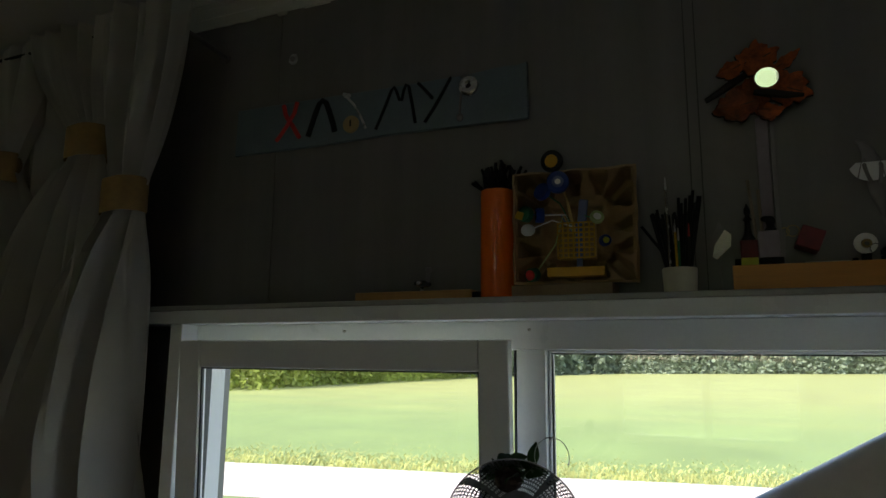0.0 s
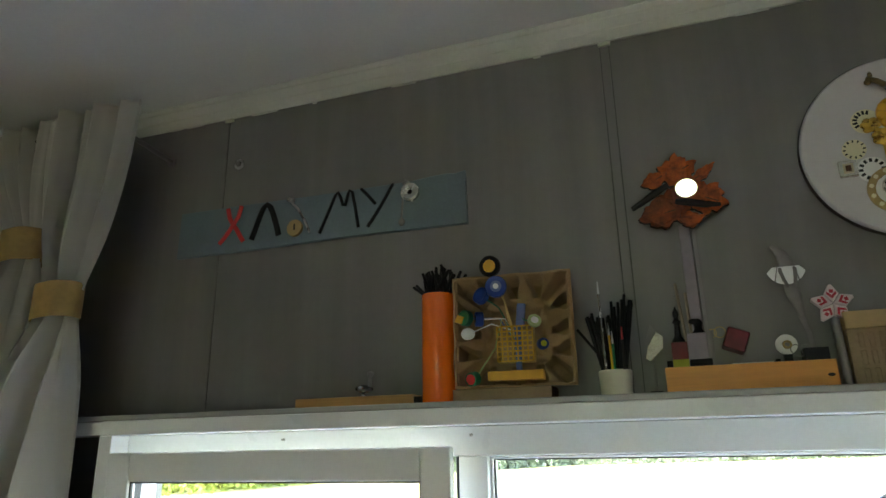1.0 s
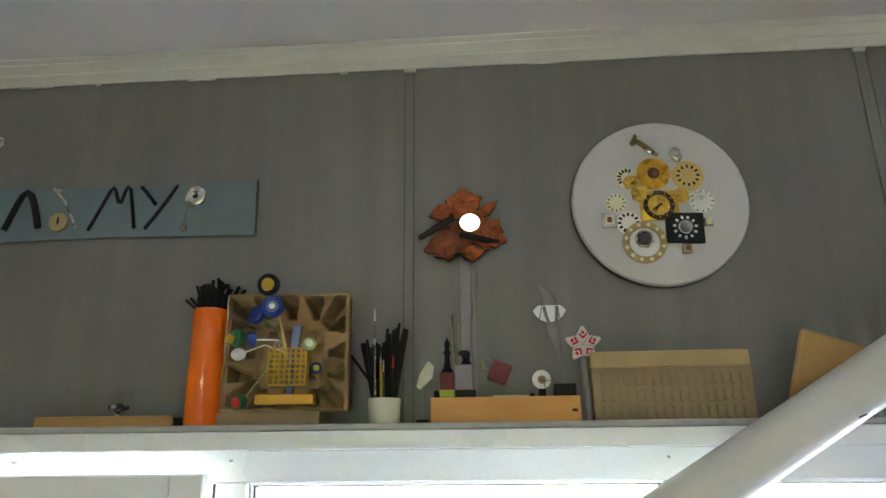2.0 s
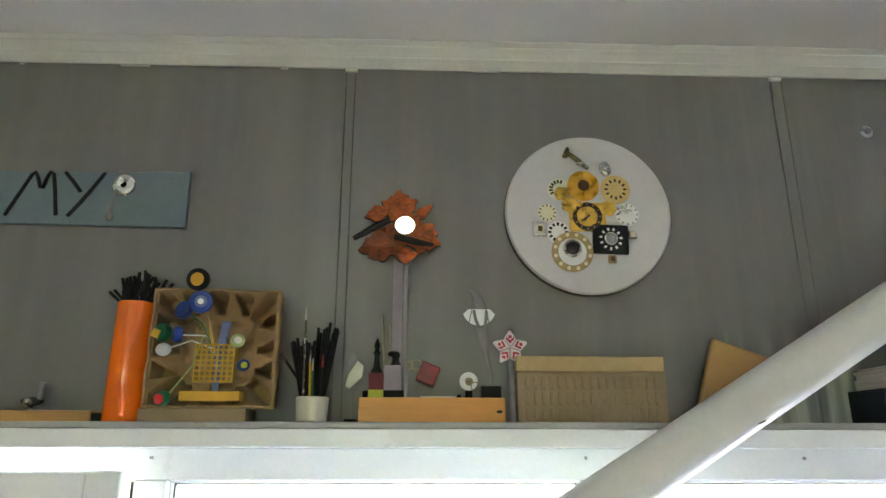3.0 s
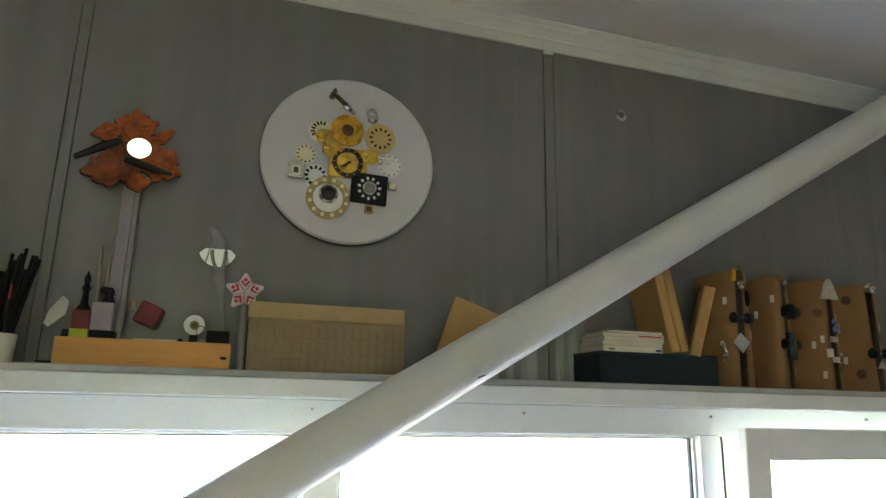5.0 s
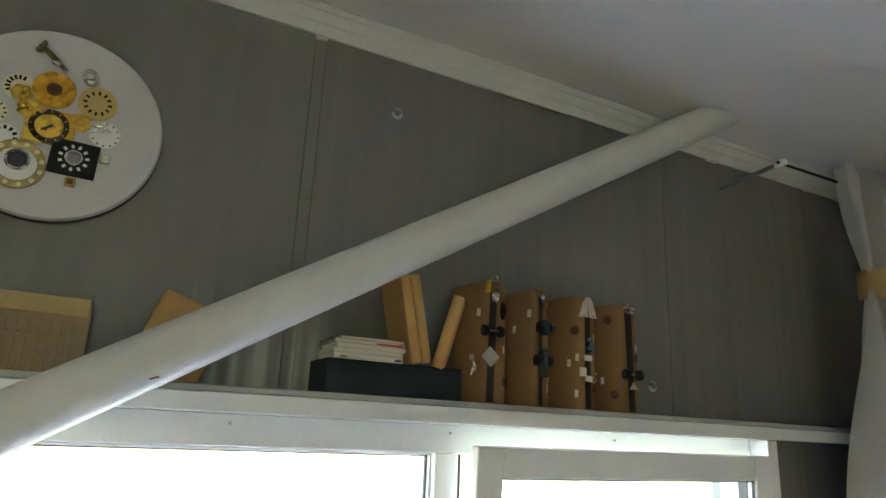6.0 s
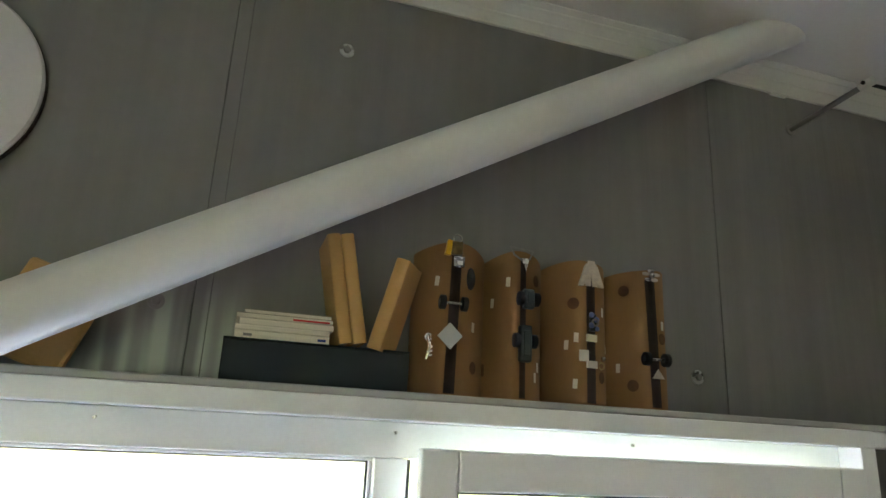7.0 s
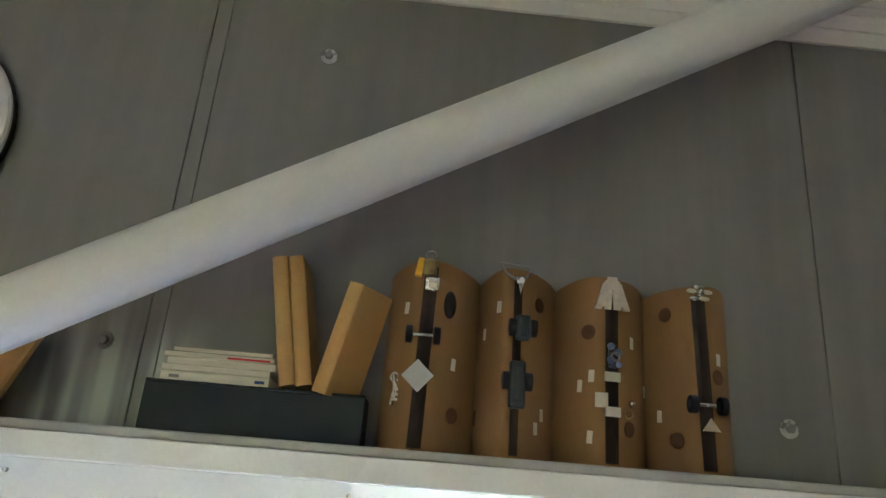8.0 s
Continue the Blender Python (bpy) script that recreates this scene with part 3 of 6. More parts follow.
def curtain_bunch(c, xt0, xt1, xb, zb, xl0, xl1, seed, folds=5, y0=0.930, PW=0.044, tied=True):
    """Cloth from the rod, pinched by a ribbon at (xb, zb), falling free below."""
    rn = random.Random(seed)
    ph = [rn.uniform(0, 6.28) for _ in range(6)]
    nu, nv, ztop, zlow = 72, 70, 2.334, 0.25
    bm = bmesh.new()
    grid = []
    for j in range(nv + 1):
        z = ztop + (zlow - ztop) * (j / nv) ** 1.15
        if z > zb:
            k = ((ztop - z) / (ztop - zb)) ** 1.35
            k = k * k * (3 - 2 * k) * 0.55 + k * 0.45
            a, b = xt0 + (xb - PW - xt0) * k, xt1 + (xb + PW - xt1) * k
        else:
            k = min(1, (zb - z) / (zb - zlow))
            k = 1 - (1 - k) ** 5
            a, b = xb - PW + (xl0 - xb + PW) * k, xb + PW + (xl1 - xb - PW) * k
        pinch = math.exp(-((z - zb) / 0.10) ** 2)
        row = []
        for i in range(nu + 1):
            s = i / nu
            w = math.cos(2 * math.pi * folds * s + ph[0] + 0.5 * math.sin(3 * z + ph[1])) * 0.7 \
                + 0.4 * math.cos(2 * math.pi * (folds * 0.53) * s + ph[2] + 1.1 * math.sin(2.2 * z + ph[3])) \
                + 0.20 * math.sin(2 * math.pi * folds * 2.3 * s + 5 * z + ph[4])
            amp = 0.038 * (1 - 0.5 * pinch) * (1 + 1.7 * max(0, min(1, (zb - z) * 1.6)))
            wob = 0.010 * math.sin(9 * z + 7 * s + ph[5]) * (1 - pinch)
            row.append(bm.verts.new((a + (b - a) * s + wob * 0.5, y0 + amp * w, z + (0.008 * math.cos(2 * math.pi * folds * s + ph[0]) if j == 0 else 0))))
        grid.append(row)
    for r, q in zip(grid, grid[1:]):
        for i in range(nu):
            bm.faces.new((r[i], r[i + 1], q[i + 1], q[i]))
    bmesh.ops.solidify(bm, geom=bm.faces[:], thickness=0.0016)
    part("cloth", bm, M_CURT, c, smooth=True)
    if not tied:
        return
    # ribbon: an uneven loop round the pinched cloth
    bm = bmesh.new()
    loops = []
    for h in (-0.036, -0.03, 0, 0.03, 0.036):
        r = 0.0505 if abs(h) < 0.036 else 0.048
        loops.append([bm.verts.new((xb + r * math.cos(t), y0 + (0.040 + 0.002 * math.sin(5 * t)) * math.sin(t), zb + h + 0.004 * math.cos(t))) for t in [2 * math.pi * k / 40 for k in range(40)]])
    for p, q in zip(loops, loops[1:]):
        for k in range(40):
            bm.faces.new((p[k], p[(k + 1) % 40], q[(k + 1) % 40], q[k]))
    part("ribbon", bm, M_GOLDBAND, c, "brownish gold ribbon tied round the cloth", smooth=True)


cl = thing("curtain", (-1.3, 0.948, 0.25), "white linen curtain bunched with brown-gold ribbons beside the window", "curtain", "window curtains")
curtain_bunch(cl, -1.225, -0.972, -1.118, 1.905, -1.40, -1.085, 1, 5)
curtain_bunch(cl, -1.49, -1.205, -1.262, 2.040, -1.62, -1.12, 2, 5, 0.945)
curtain_bunch(cl, -1.86, -1.46, -1.58, 2.02, -1.95, -1.33, 3, 5, 0.965)
curtain_bunch(cl, -1.98, -1.16, -1.56, 1.9, -1.98, -1.17, 6, 9, 1.015, 0.40, False)
cr = thing("curtain", (2.3, 0.948, 0.25), "white linen curtain tied with gold ribbons beside the window", "curtain", "window curtains")
curtain_bunch(cr, 2.135, 2.32, 2.240, 2.035, 2.085, 2.50, 4, 4)
curtain_bunch(cr, 2.32, 2.60, 2.43, 2.06, 2.30, 2.66, 5, 4, 0.945)

# ---------------------------------------------------------------- sign board with letters made of odds and ends
SY = WALL - 0.010
sign = thing("sign_board", (-0.65, SY, 2.035), "blue-grey board on the wall with letters made of scrap", "sign")
bm = prism([(-1.005, 2.036), (-0.80, 2.034), (-0.60, 2.036), (-0.312, 2.031), (-0.314, 2.143), (-0.335, 2.139), (-0.352, 2.1415), (-0.38, 2.141), (-0.43, 2.137), (-0.62, 2.138), (-0.82, 2.142), (-1.003, 2.144)], SY, WALL + 0.0005, 0.0012)
part("board", bm, M_SIGN, sign)


def stroke(name, pts, r, material, label, flat=0.6):
    return part(name, sweep([(x, SY - r * 0.5, z) for x, z in pts], r, 10, flat), material, sign, label, smooth=True)


xl = stroke("letter_x", [(-0.872, 2.137), (-0.866, 2.115), (-0.857, 2.100), (-0.845, 2.085), (-0.833, 2.066), (-0.826, 2.056)], 0.0052, M_RED, "red plastic letter made of two clips")
part("second_arm", sweep([(x, SY - 0.006, z) for x, z in ((-0.834, 2.138), (-0.840, 2.114), (-0.850, 2.100), (-0.862, 2.082), (-0.875, 2.066), (-0.886, 2.055))], 0.0052, 10, 0.6), M_RED, xl, smooth=True)
stroke("letter_l", [(-0.804, 2.056), (-0.796, 2.078), (-0.786, 2.108), (-0.778, 2.126), (-0.770, 2.133), (-0.760, 2.126), (-0.752, 2.108), (-0.742, 2.080), (-0.736, 2.059)], 0.0064, M_BLACK, "thick black bent letter")
aa = part("letter_a", disc((-0.696, SY, 2.069), 0.0185, 0.006, seg=30), M_BEIGE, sign, "round wooden slice and a metal tool forming a letter", smooth=True)
part("grain_slot", box(-0.698, -0.694, SY - 0.0066, SY - 0.0055, 2.064, 2.078, 0.0004), M_BARK, aa)
part("handle", sweep([(-0.706, SY - 0.004, 2.128), (-0.690, SY - 0.004, 2.112), (-0.672, SY - 0.004, 2.082), (-0.660, SY - 0.003, 2.056)], 0.0026, 8), M_STEEL, aa, smooth=True)
part("head", turned(box(-0.716, -0.700, SY - 0.009, SY, 2.130, 2.139, 0.001), (-0.708, SY, 2.134), 0, 18, 0), M_STEEL, aa)
stroke("letter_m", [(-0.637, 2.050), (-0.628, 2.070), (-0.613, 2.104), (-0.602, 2.130), (-0.596, 2.136), (-0.590, 2.126), (-0.583, 2.106), (-0.578, 2.104), (-0.573, 2.126), (-0.568, 2.137), (-0.562, 2.132), (-0.554, 2.095), (-0.546, 2.052)], 0.0034, M_BLACK, "thin black wire letter")
yy = stroke("letter_u", [(-0.470, 2.134), (-0.486, 2.107), (-0.505, 2.077), (-0.525, 2.050)], 0.0036, M_BLACK, "black letter of a toothed strip and a rod")
part("short_arm", sweep([(-0.540, SY - 0.003, 2.135), (-0.526, SY - 0.003, 2.120), (-0.508, SY - 0.003, 2.098)], 0.0034, 8), M_BLACK, yy)
for k in range(14):
    f = k / 13
    x, z = -0.471 + (-0.525 + 0.471) * f, 2.133 + (2.052 - 2.133) * f
    part("tooth", turned(box(x + 0.001, x + 0.0055, SY - 0.005, SY - 0.002, z - 0.001, z + 0.001, 0), (x, SY, z), 0, -35, 0), M_BLACK, yy)
pp = part("letter_r", ring((-0.430, SY, 2.111), 0.0195, 0.0058, 0.009), M_SILVER, sign, "steel bearing and a spoon-like rod forming a letter", smooth=True)
part("hub", disc((-0.430, SY - 0.001, 2.111), 0.0056, 0.004), M_DKGLASS, pp)
part("rod", sweep([(-0.441, SY - 0.003, 2.136), (-0.446, SY - 0.003, 2.10), (-0.449, SY - 0.003, 2.058)], 0.0022, 8), M_GREYMET, pp)
part("bowl", ball((-0.449, SY - 0.002, 2.050), 0.0085, 2, (0.85, 0.4, 1)), M_GREYMET, pp, smooth=True)
part("top_bowl", ball((-0.440, SY - 0.002, 2.134), 0.008, 2, (1, 0.4, 0.8)), M_GREYMET, pp, smooth=True)

# ---------------------------------------------------------------- round white disc with dials
DX, DZ, DR, DYF = 0.427, 2.0655, 0.1545, WALL - 0.022
K = 0.000372
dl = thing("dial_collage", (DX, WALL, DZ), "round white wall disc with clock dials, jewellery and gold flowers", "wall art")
# slightly wider dark plate puts the disc's edge shadow into colour
part("edge_shade_plate", lathe([(DR * 0.97, 0), (DR + 0.0012, 0.003), (DR + 0.0012, 0.0115), (DR * 0.97, 0.0118)], (DX, WALL - 0.0005, DZ), (0, -1, 0), 96), M_ZIP, dl, "dark plate standing in for the shadow round the disc's edge", smooth=True)
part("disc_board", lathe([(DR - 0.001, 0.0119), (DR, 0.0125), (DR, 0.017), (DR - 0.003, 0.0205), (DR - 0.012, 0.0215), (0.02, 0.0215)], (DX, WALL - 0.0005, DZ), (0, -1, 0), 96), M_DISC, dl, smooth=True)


def dp(px, py):
    return DX + (px - 443) * K, DZ + (405 - py) * K


def dial(px, py, r, material, lift=0.002, ticks=12, tr=0.78, tick=0.006, tmat=None, wide=0.0022, label="round clock dial with dark marks", a0=0, a1=360):
    x, z = dp(px, py)
    r *= K
    y = DYF + 0.0006
    d = part("dial", disc((x, y, z), r, lift, seg=40), material, dl, label, smooth=True)
    for k in range(ticks):
        a = radians(a0 + (a1 - a0) * k / ticks)
        q = turned(box(x - wide / 2, x + wide / 2, y - lift - 0.0005, y - lift + 0.0004, z + r * tr - tick / 2, z + r * tr + tick / 2, 0), (x, y, z), 0, math.degrees(a), 0)
        part("mark", q, tmat or M_BLACK, d)
    return d, x, y - lift, z, r


dial(300, 285, 57, M_IVORY, 0.002, 7, 0.72, 0.007, wide=0.0036, a0=240, a1=400)
dial(585, 282, 76, M_YDIAL, 0.0025, 12, 0.62, 0.006, wide=0.0034)
dial(235, 410, 47, M_IVORY, 0.002, 12, 0.82, 0.004)
dial(635, 415, 58, M_WHITE, 0.002, 12, 0.86, 0.003, wide=0.002)
dial(285, 512, 57, M_WHITE, 0.003, 12, 0.74, 0.0062, wide=0.0042)
d, x, y, z, r = dial(422, 268, 80, M_AMBER, 0.006, 0, label="amber flower-shaped dial")
for k in range(10):
    a = 2 * math.pi * k / 10
    part("petal", ball((x + 0.74 * r * math.cos(a), y + 0.0005, z + 0.74 * r * math.sin(a)), 0.0085, 2, (1, 0.35, 1)), M_AMBER, d, smooth=True)
part("flower_heart", ball((x, y - 0.001, z), 0.011, 2, (1, 0.5, 1)), M_STAMP, d, smooth=True)
x, z = dp(435, 432)
gc = part("gold_clock", box(x - 0.034, x + 0.034, DYF - 0.006, DYF + 0.0006, z - 0.028, z + 0.028, 0.003, 3), M_GOLD, dl, "square gilt clock face with a dark ring", smooth=True)
part("chapter_ring", ring((x - 0.0015, DYF - 0.0058, z), 0.0272, 0.0195, 0.0016), M_ZIP, gc, smooth=True)
for k in range(12):
    part("mark", turned(box(x - 0.0022, x - 0.0008, DYF - 0.0079, DYF - 0.0072, z + 0.0218, z + 0.0252, 0), (x - 0.0015, DYF, z), 0, 30 * k, 0), M_GOLD, gc)
part("clock_hand", turned(box(x - 0.0135, x + 0.004, DYF - 0.0085, DYF - 0.0065, z - 0.0012, z + 0.0012, 0.0004), (x, DYF, z), 0, -35, 0), M_BARK, gc)
part("clock_hand", turned(box(x - 0.010, x + 0.003, DYF - 0.0095, DYF - 0.0085, z - 0.001, z + 0.001, 0.0004), (x, DYF, z), 0, -55, 0), M_BARK, gc)
x, z = dp(350, 612)
br = part("brass_bezel", ring((x, DYF + 0.0005, z), 0.0378, 0.0262, 0.006, seg=48), M_BRASS, dl, "old brass ring round a dark lens", smooth=True)
for k in range(12):
    a = 2 * math.pi * (k + 0.5) / 12
    part("window", ball((x + 0.0322 * math.cos(a), DYF - 0.0054, z + 0.0322 * math.sin(a)), 0.0042, 1, (1, 0.25, 1)), M_IVORY, br, smooth=True)
part("white_face", disc((x, DYF + 0.0005, z), 0.0264, 0.002, seg=36), M_WHITE, br)
part("lens_rim", ring((x, DYF - 0.001, z + 0.006), 0.0165, 0.0125, 0.007), M_SILVER, br, smooth=True)
part("lens", ball((x, DYF - 0.003, z + 0.006), 0.0135, 3, (1, 0.5, 1)), M_DKGLASS, br, smooth=True)
x, z = dp(540, 548)
bk = part("black_square", turned(box(x - 0.0325, x + 0.0325, DYF - 0.007, DYF + 0.0006, z - 0.0275, z + 0.0275, 0.0015), (x, DYF, z), 0, 2, 0), M_BLACK, dl, "black square plate with a pale number ring")
for k in range(11):
    a = radians(18 + 33 * k)
    part("mark", turned(box(x - 0.002, x + 0.002, DYF - 0.0078, DYF - 0.0068, z + 0.0158, z + 0.0212, 0.0002), (x, DYF, z), 0, math.degrees(a), 0), M_WHITE, bk)
part("rim", ring((x, DYF - 0.0068, z), 0.0125, 0.0095, 0.003), M_SILVER, bk, smooth=True)
part("boss", ball((x, DYF - 0.0068, z), 0.010, 2, (1, 0.4, 1)), M_GREYMET, bk, smooth=True)
for px, py, w, h, m, lab in ((195, 498, 36, 38, M_SILVER, "small square silver watch"), (652, 522, 20, 22, M_SILVER, "small square silver watch"), (543, 648, 20, 20, M_BRASS, "small brown metal buckle")):
    x, z = dp(px, py)
    w, h = w * K, h * K
    q = part("watch_case", box(x - w, x + w, DYF - 0.006, DYF + 0.0006, z - h, z + h, 0.002, 3), m, dl, lab, smooth=True)
    part("watch_face", box(x - w * 0.55, x + w * 0.55, DYF - 0.0068, DYF - 0.0055, z - h * 0.6, z + h * 0.6, 0.0004), M_IVORY if m is M_SILVER else M_STAMP, q)
    if w > 0.01:
        part("watch_centre", box(x - w * 0.3, x + w * 0.3, DYF - 0.0074, DYF - 0.0066, z - h * 0.35, z + h * 0.35, 0.0003), M_STAMP, q)
for px, py, r, nn in ((312, 312, 40, 6), (352, 372, 46, 7), (538, 388, 44, 6), (395, 372, 22, 5)):
    x, z = dp(px, py)
    fl = part("gold_flower", ball((x, DYF - 0.004, z), 0.006, 2), M_GOLD, dl, "small gilt flower", smooth=True)
    for k in range(nn):
        a = 2 * math.pi * k / nn + px
        part("petal", turned(ball((x + r * K * 0.55 * math.cos(a), DYF - 0.004 - 0.002 * (k % 2), z + r * K * 0.55 * math.sin(a)), r * K * 0.5, 2, (1, 0.45, 0.8)), (x, DYF, z), 0, 0, 0), M_GOLD if nn > 5 else M_AMBER, fl, smooth=True)
x, z = dp(610, 390)
spr = part("silver_sprig", sweep([(x - 0.016, DYF - 0.004, z + 0.003), (x, DYF - 0.006, z + 0.001), (x + 0.016, DYF - 0.004, z - 0.004)], 0.0016, 6), M_SILVER, dl, "silver leaf sprig", smooth=True)
for k in range(6):
    part("leaf", turned(ball((x - 0.012 + 0.005 * k, DYF - 0.006, z + 0.004 * (1 if k % 2 else -1)), 0.005, 1, (1.3, 0.3, 0.5)), (x, DYF, z), 0, 12 * k - 30, 0), M_SILVER, spr, smooth=True)
x, z = dp(390, 127)
bow = part("jewel_bow", sweep([(x - 0.020, DYF - 0.003, z + 0.016), (x - 0.008, DYF - 0.006, z + 0.008), (x + 0.006, DYF - 0.006, z - 0.004), (x + 0.019, DYF - 0.003, z - 0.014)], [0.003, 0.0045, 0.005, 0.0035], 8), M_DKGOLD, dl, "dark gilt bow-shaped brooch", smooth=True)
part("loop", ball((x - 0.019, DYF - 0.004, z + 0.008), 0.006, 2, (1, 0.5, 0.8)), M_DKGOLD, bow, smooth=True)
part("loop", ball((x - 0.014, DYF - 0.004, z + 0.020), 0.0055, 2, (0.7, 0.5, 1.2)), M_DKGOLD, bow, smooth=True)
part("stone", ball((x + 0.008, DYF - 0.006, z - 0.008), 0.007, 2, (1.2, 0.6, 0.9)), M_SILVER, bow, smooth=True)
part("stone", ball((x + 0.020, DYF - 0.005, z - 0.016), 0.0045, 2), M_SILVER, bow, smooth=True)
x, z = dp(540, 172)
lk = part("locket", turned(ball((x, DYF - 0.002, z), 0.0155, 3, (0.72, 0.35, 1)), (x, DYF, z), 0, -12, 0), M_SILVER, dl, "oval silver locket", smooth=True)
part("engraving", turned(ring((x, DYF - 0.0062, z), 0.007, 0.0055, 0.0015), (x, DYF, z), 0, 0, 0), M_GREYMET, lk)

# ---------------------------------------------------------------- leaf tree on the wall
TY = WALL - 0.002
tree = thing("leaf_tree", (0.083, TY, 1.74), "rust-orange leaf crown with a mirror on a grey strip trunk", "wall art")


def leaf_shape(cx, cz, rx, rz, lobes, turn, seed, jag=0.16):
    rn = random.Random(seed)
    out = []
    nn = lobes * 8
    for k in range(nn):
        a = 2 * math.pi * k / nn
        r = 1 + 0.10 * math.cos(lobes * a) + (jag * (0.5 - (k % 4) / 4)) + rn.uniform(-0.04, 0.04)
        x, z = rx * r * math.cos(a), rz * r * math.sin(a)
        c, s = math.cos(radians(turn)), math.sin(radians(turn))
        out.append((cx + x * c - z * s, cz + x * s + z * c))
    return out


for i, (cx, cz, rx, rz, lob, tn, m, yy0) in enumerate((
        (0.079, 2.074, 0.030, 0.029, 5, 20, M_LEAF2, 0.010), (0.042, 1.996, 0.035, 0.027, 4, 8, M_LEAF, 0.012),
        (0.119, 2.017, 0.036, 0.029, 5, -28, M_LEAF2, 0.014), (0.078, 2.022, 0.034, 0.030, 6, 40, M_LEAF, 0.006),
        (0.036, 2.060, 0.022, 0.014, 4, 22, M_LEAF2, 0.016), (0.121, 2.060, 0.022, 0.009, 4, 32, M_LEAF2, 0.018),
        (0.091, 1.977, 0.020, 0.014, 4, 0, M_LEAF2, 0.020))):
    cx, cz, rx, rz = 0.082 + (cx - 0.082) * 0.93, 2.028 + (cz - 2.028) * 0.97, rx * 0.92, rz * 0.94
    bm = prism(leaf_shape(cx, cz, rx, rz, lob, tn, i, 0.26), TY - yy0 - 0.004, TY - yy0, 0.0007)
    for v in bm.verts:
        d = math.hypot(v.co.x - cx, v.co.z - cz) / max(rx, rz)
        v.co.y += -0.006 * d * d + 0.003 * math.sin(90 * v.co.x + i) + 0.002 * math.sin(130 * v.co.z)
    lf = part("leaf", bm, m, tree, "crinkled rust-orange leaf" if m is M_LEAF else "bright orange leaf with a dark shadow piece at its edge")
    # larger dark copy behind the leaf stands in for its outline shadow
    rim = prism(leaf_shape(cx - 0.0012, cz - 0.0010, rx * 1.03, rz * 1.03, lob, tn, i, 0.26), TY - yy0 + 0.0012, TY - yy0 + 0.0028, 0.0004)
    for v in rim.verts:
        d = math.hypot(v.co.x - cx, v.co.z - cz) / max(rx, rz)
        v.co.y += -0.006 * d * d + 0.003 * math.sin(90 * v.co.x + i) + 0.002 * math.sin(130 * v.co.z)
    part("shadow_rim", rim, M_BARK, lf)
    part("midrib", sweep([(cx - rx * 0.75 * math.cos(radians(tn)), TY - yy0 - 0.0052, cz - rx * 0.75 * math.sin(radians(tn))), (cx, TY - yy0 - 0.0040, cz), (cx + rx * 0.75 * math.cos(radians(tn)), TY - yy0 - 0.0078, cz + rx * 0.75 * math.sin(radians(tn)))], 0.0009, 5), M_STAMP, lf)
part("twig", sweep([(-0.003, TY - 0.022, 2.010), (0.014, TY - 0.028, 2.017), (0.036, TY - 0.030, 2.030), (0.060, TY - 0.028, 2.044)], [0.0045, 0.0055, 0.007, 0.005], 8), M_BARK, tree, "dark forked twig", smooth=True)
part("twig", sweep([(0.070, TY - 0.028, 2.012), (0.092, TY - 0.032, 2.006), (0.115, TY - 0.030, 2.000), (0.140, TY - 0.026, 1.998)], [0.005, 0.0065, 0.006, 0.003], 8), M_BARK, tree, "dark forked twig", smooth=True)
def oval(bm):
    bm.transform(Matrix.Translation((0.089, 0, 2.032)) @ Matrix.Diagonal((0.96, 1, 0.84, 1)) @ Matrix.Translation((-0.089, 0, -2.032)))
    return bm


mr = part("mirror", oval(lathe([(0.0185, 0), (0.019, 0.001), (0.019, 0.003), (0.0182, 0.0036)], (0.089, TY - 0.032, 2.032), (0.0, -1, -0.225), 40)), M_BLACK, tree, "small round mirror", smooth=True)
part("mirror_glass", oval(lathe([(0.0182, 0), (0.0182, 0.0008)], (0.089, TY - 0.0358, 2.0310), (0.0, -1, -0.225), 40)), M_MIRROR, mr)
part("mirror_stay", box(0.086, 0.092, TY - 0.034, TY - 0.004, 2.027, 2.035, 0.0006), M_BARK, mr)
part("trunk_strip", box(0.069, 0.087, TY - 0.008, TY - 0.001, 1.745, 1.975, 0.0008), M_LILAC, tree)
part("trunk_strip", box(0.0885, 0.0955, TY - 0.014, TY - 0.001, 1.750, 1.972, 0.0008), M_GREYMET, tree)

# ---------------------------------------------------------------- butterfly ornament on a stem
fb = thing("fan_ornament", (0.225, WALL, 1.76), "fan of pale mirror pieces on a wavy grey stem", "wall art")
FYY = WALL - 0.006
for a0, a1 in ((200, 232), (236, 304), (308, 340)):
    out = []
    for k in range(9):
        a = radians(a0 + (a1 - a0) * k / 8)
        out.append((0.222 + 0.030 * math.cos(a), 1.886 + 0.031 * math.sin(a)))
    poly = out + [(0.222 + 0.030 * math.cos(radians(a1)) * 0.7, 1.884), (0.222 + 0.030 * math.cos(radians(a0)) * 0.7, 1.884)]
    part("tile", turned(prism(poly, FYY - 0.007, FYY - 0.003, 0.0003), (0.222, FYY - 0.005, 1.87), 10, 0, 0), M_WORNMIR, fb, "silvered mirror piece")
part("horn", sweep([(0.2060, FYY, 1.9215), (0.2130, FYY, 1.9160), (0.2205, FYY, 1.9050), (0.2240, FYY, 1.8900), (0.2240, FYY, 1.8800)], [0.0025, 0.0060, 0.0095, 0.0125, 0.0120], 12, 0.3), M_GREYMET, fb, smooth=True)
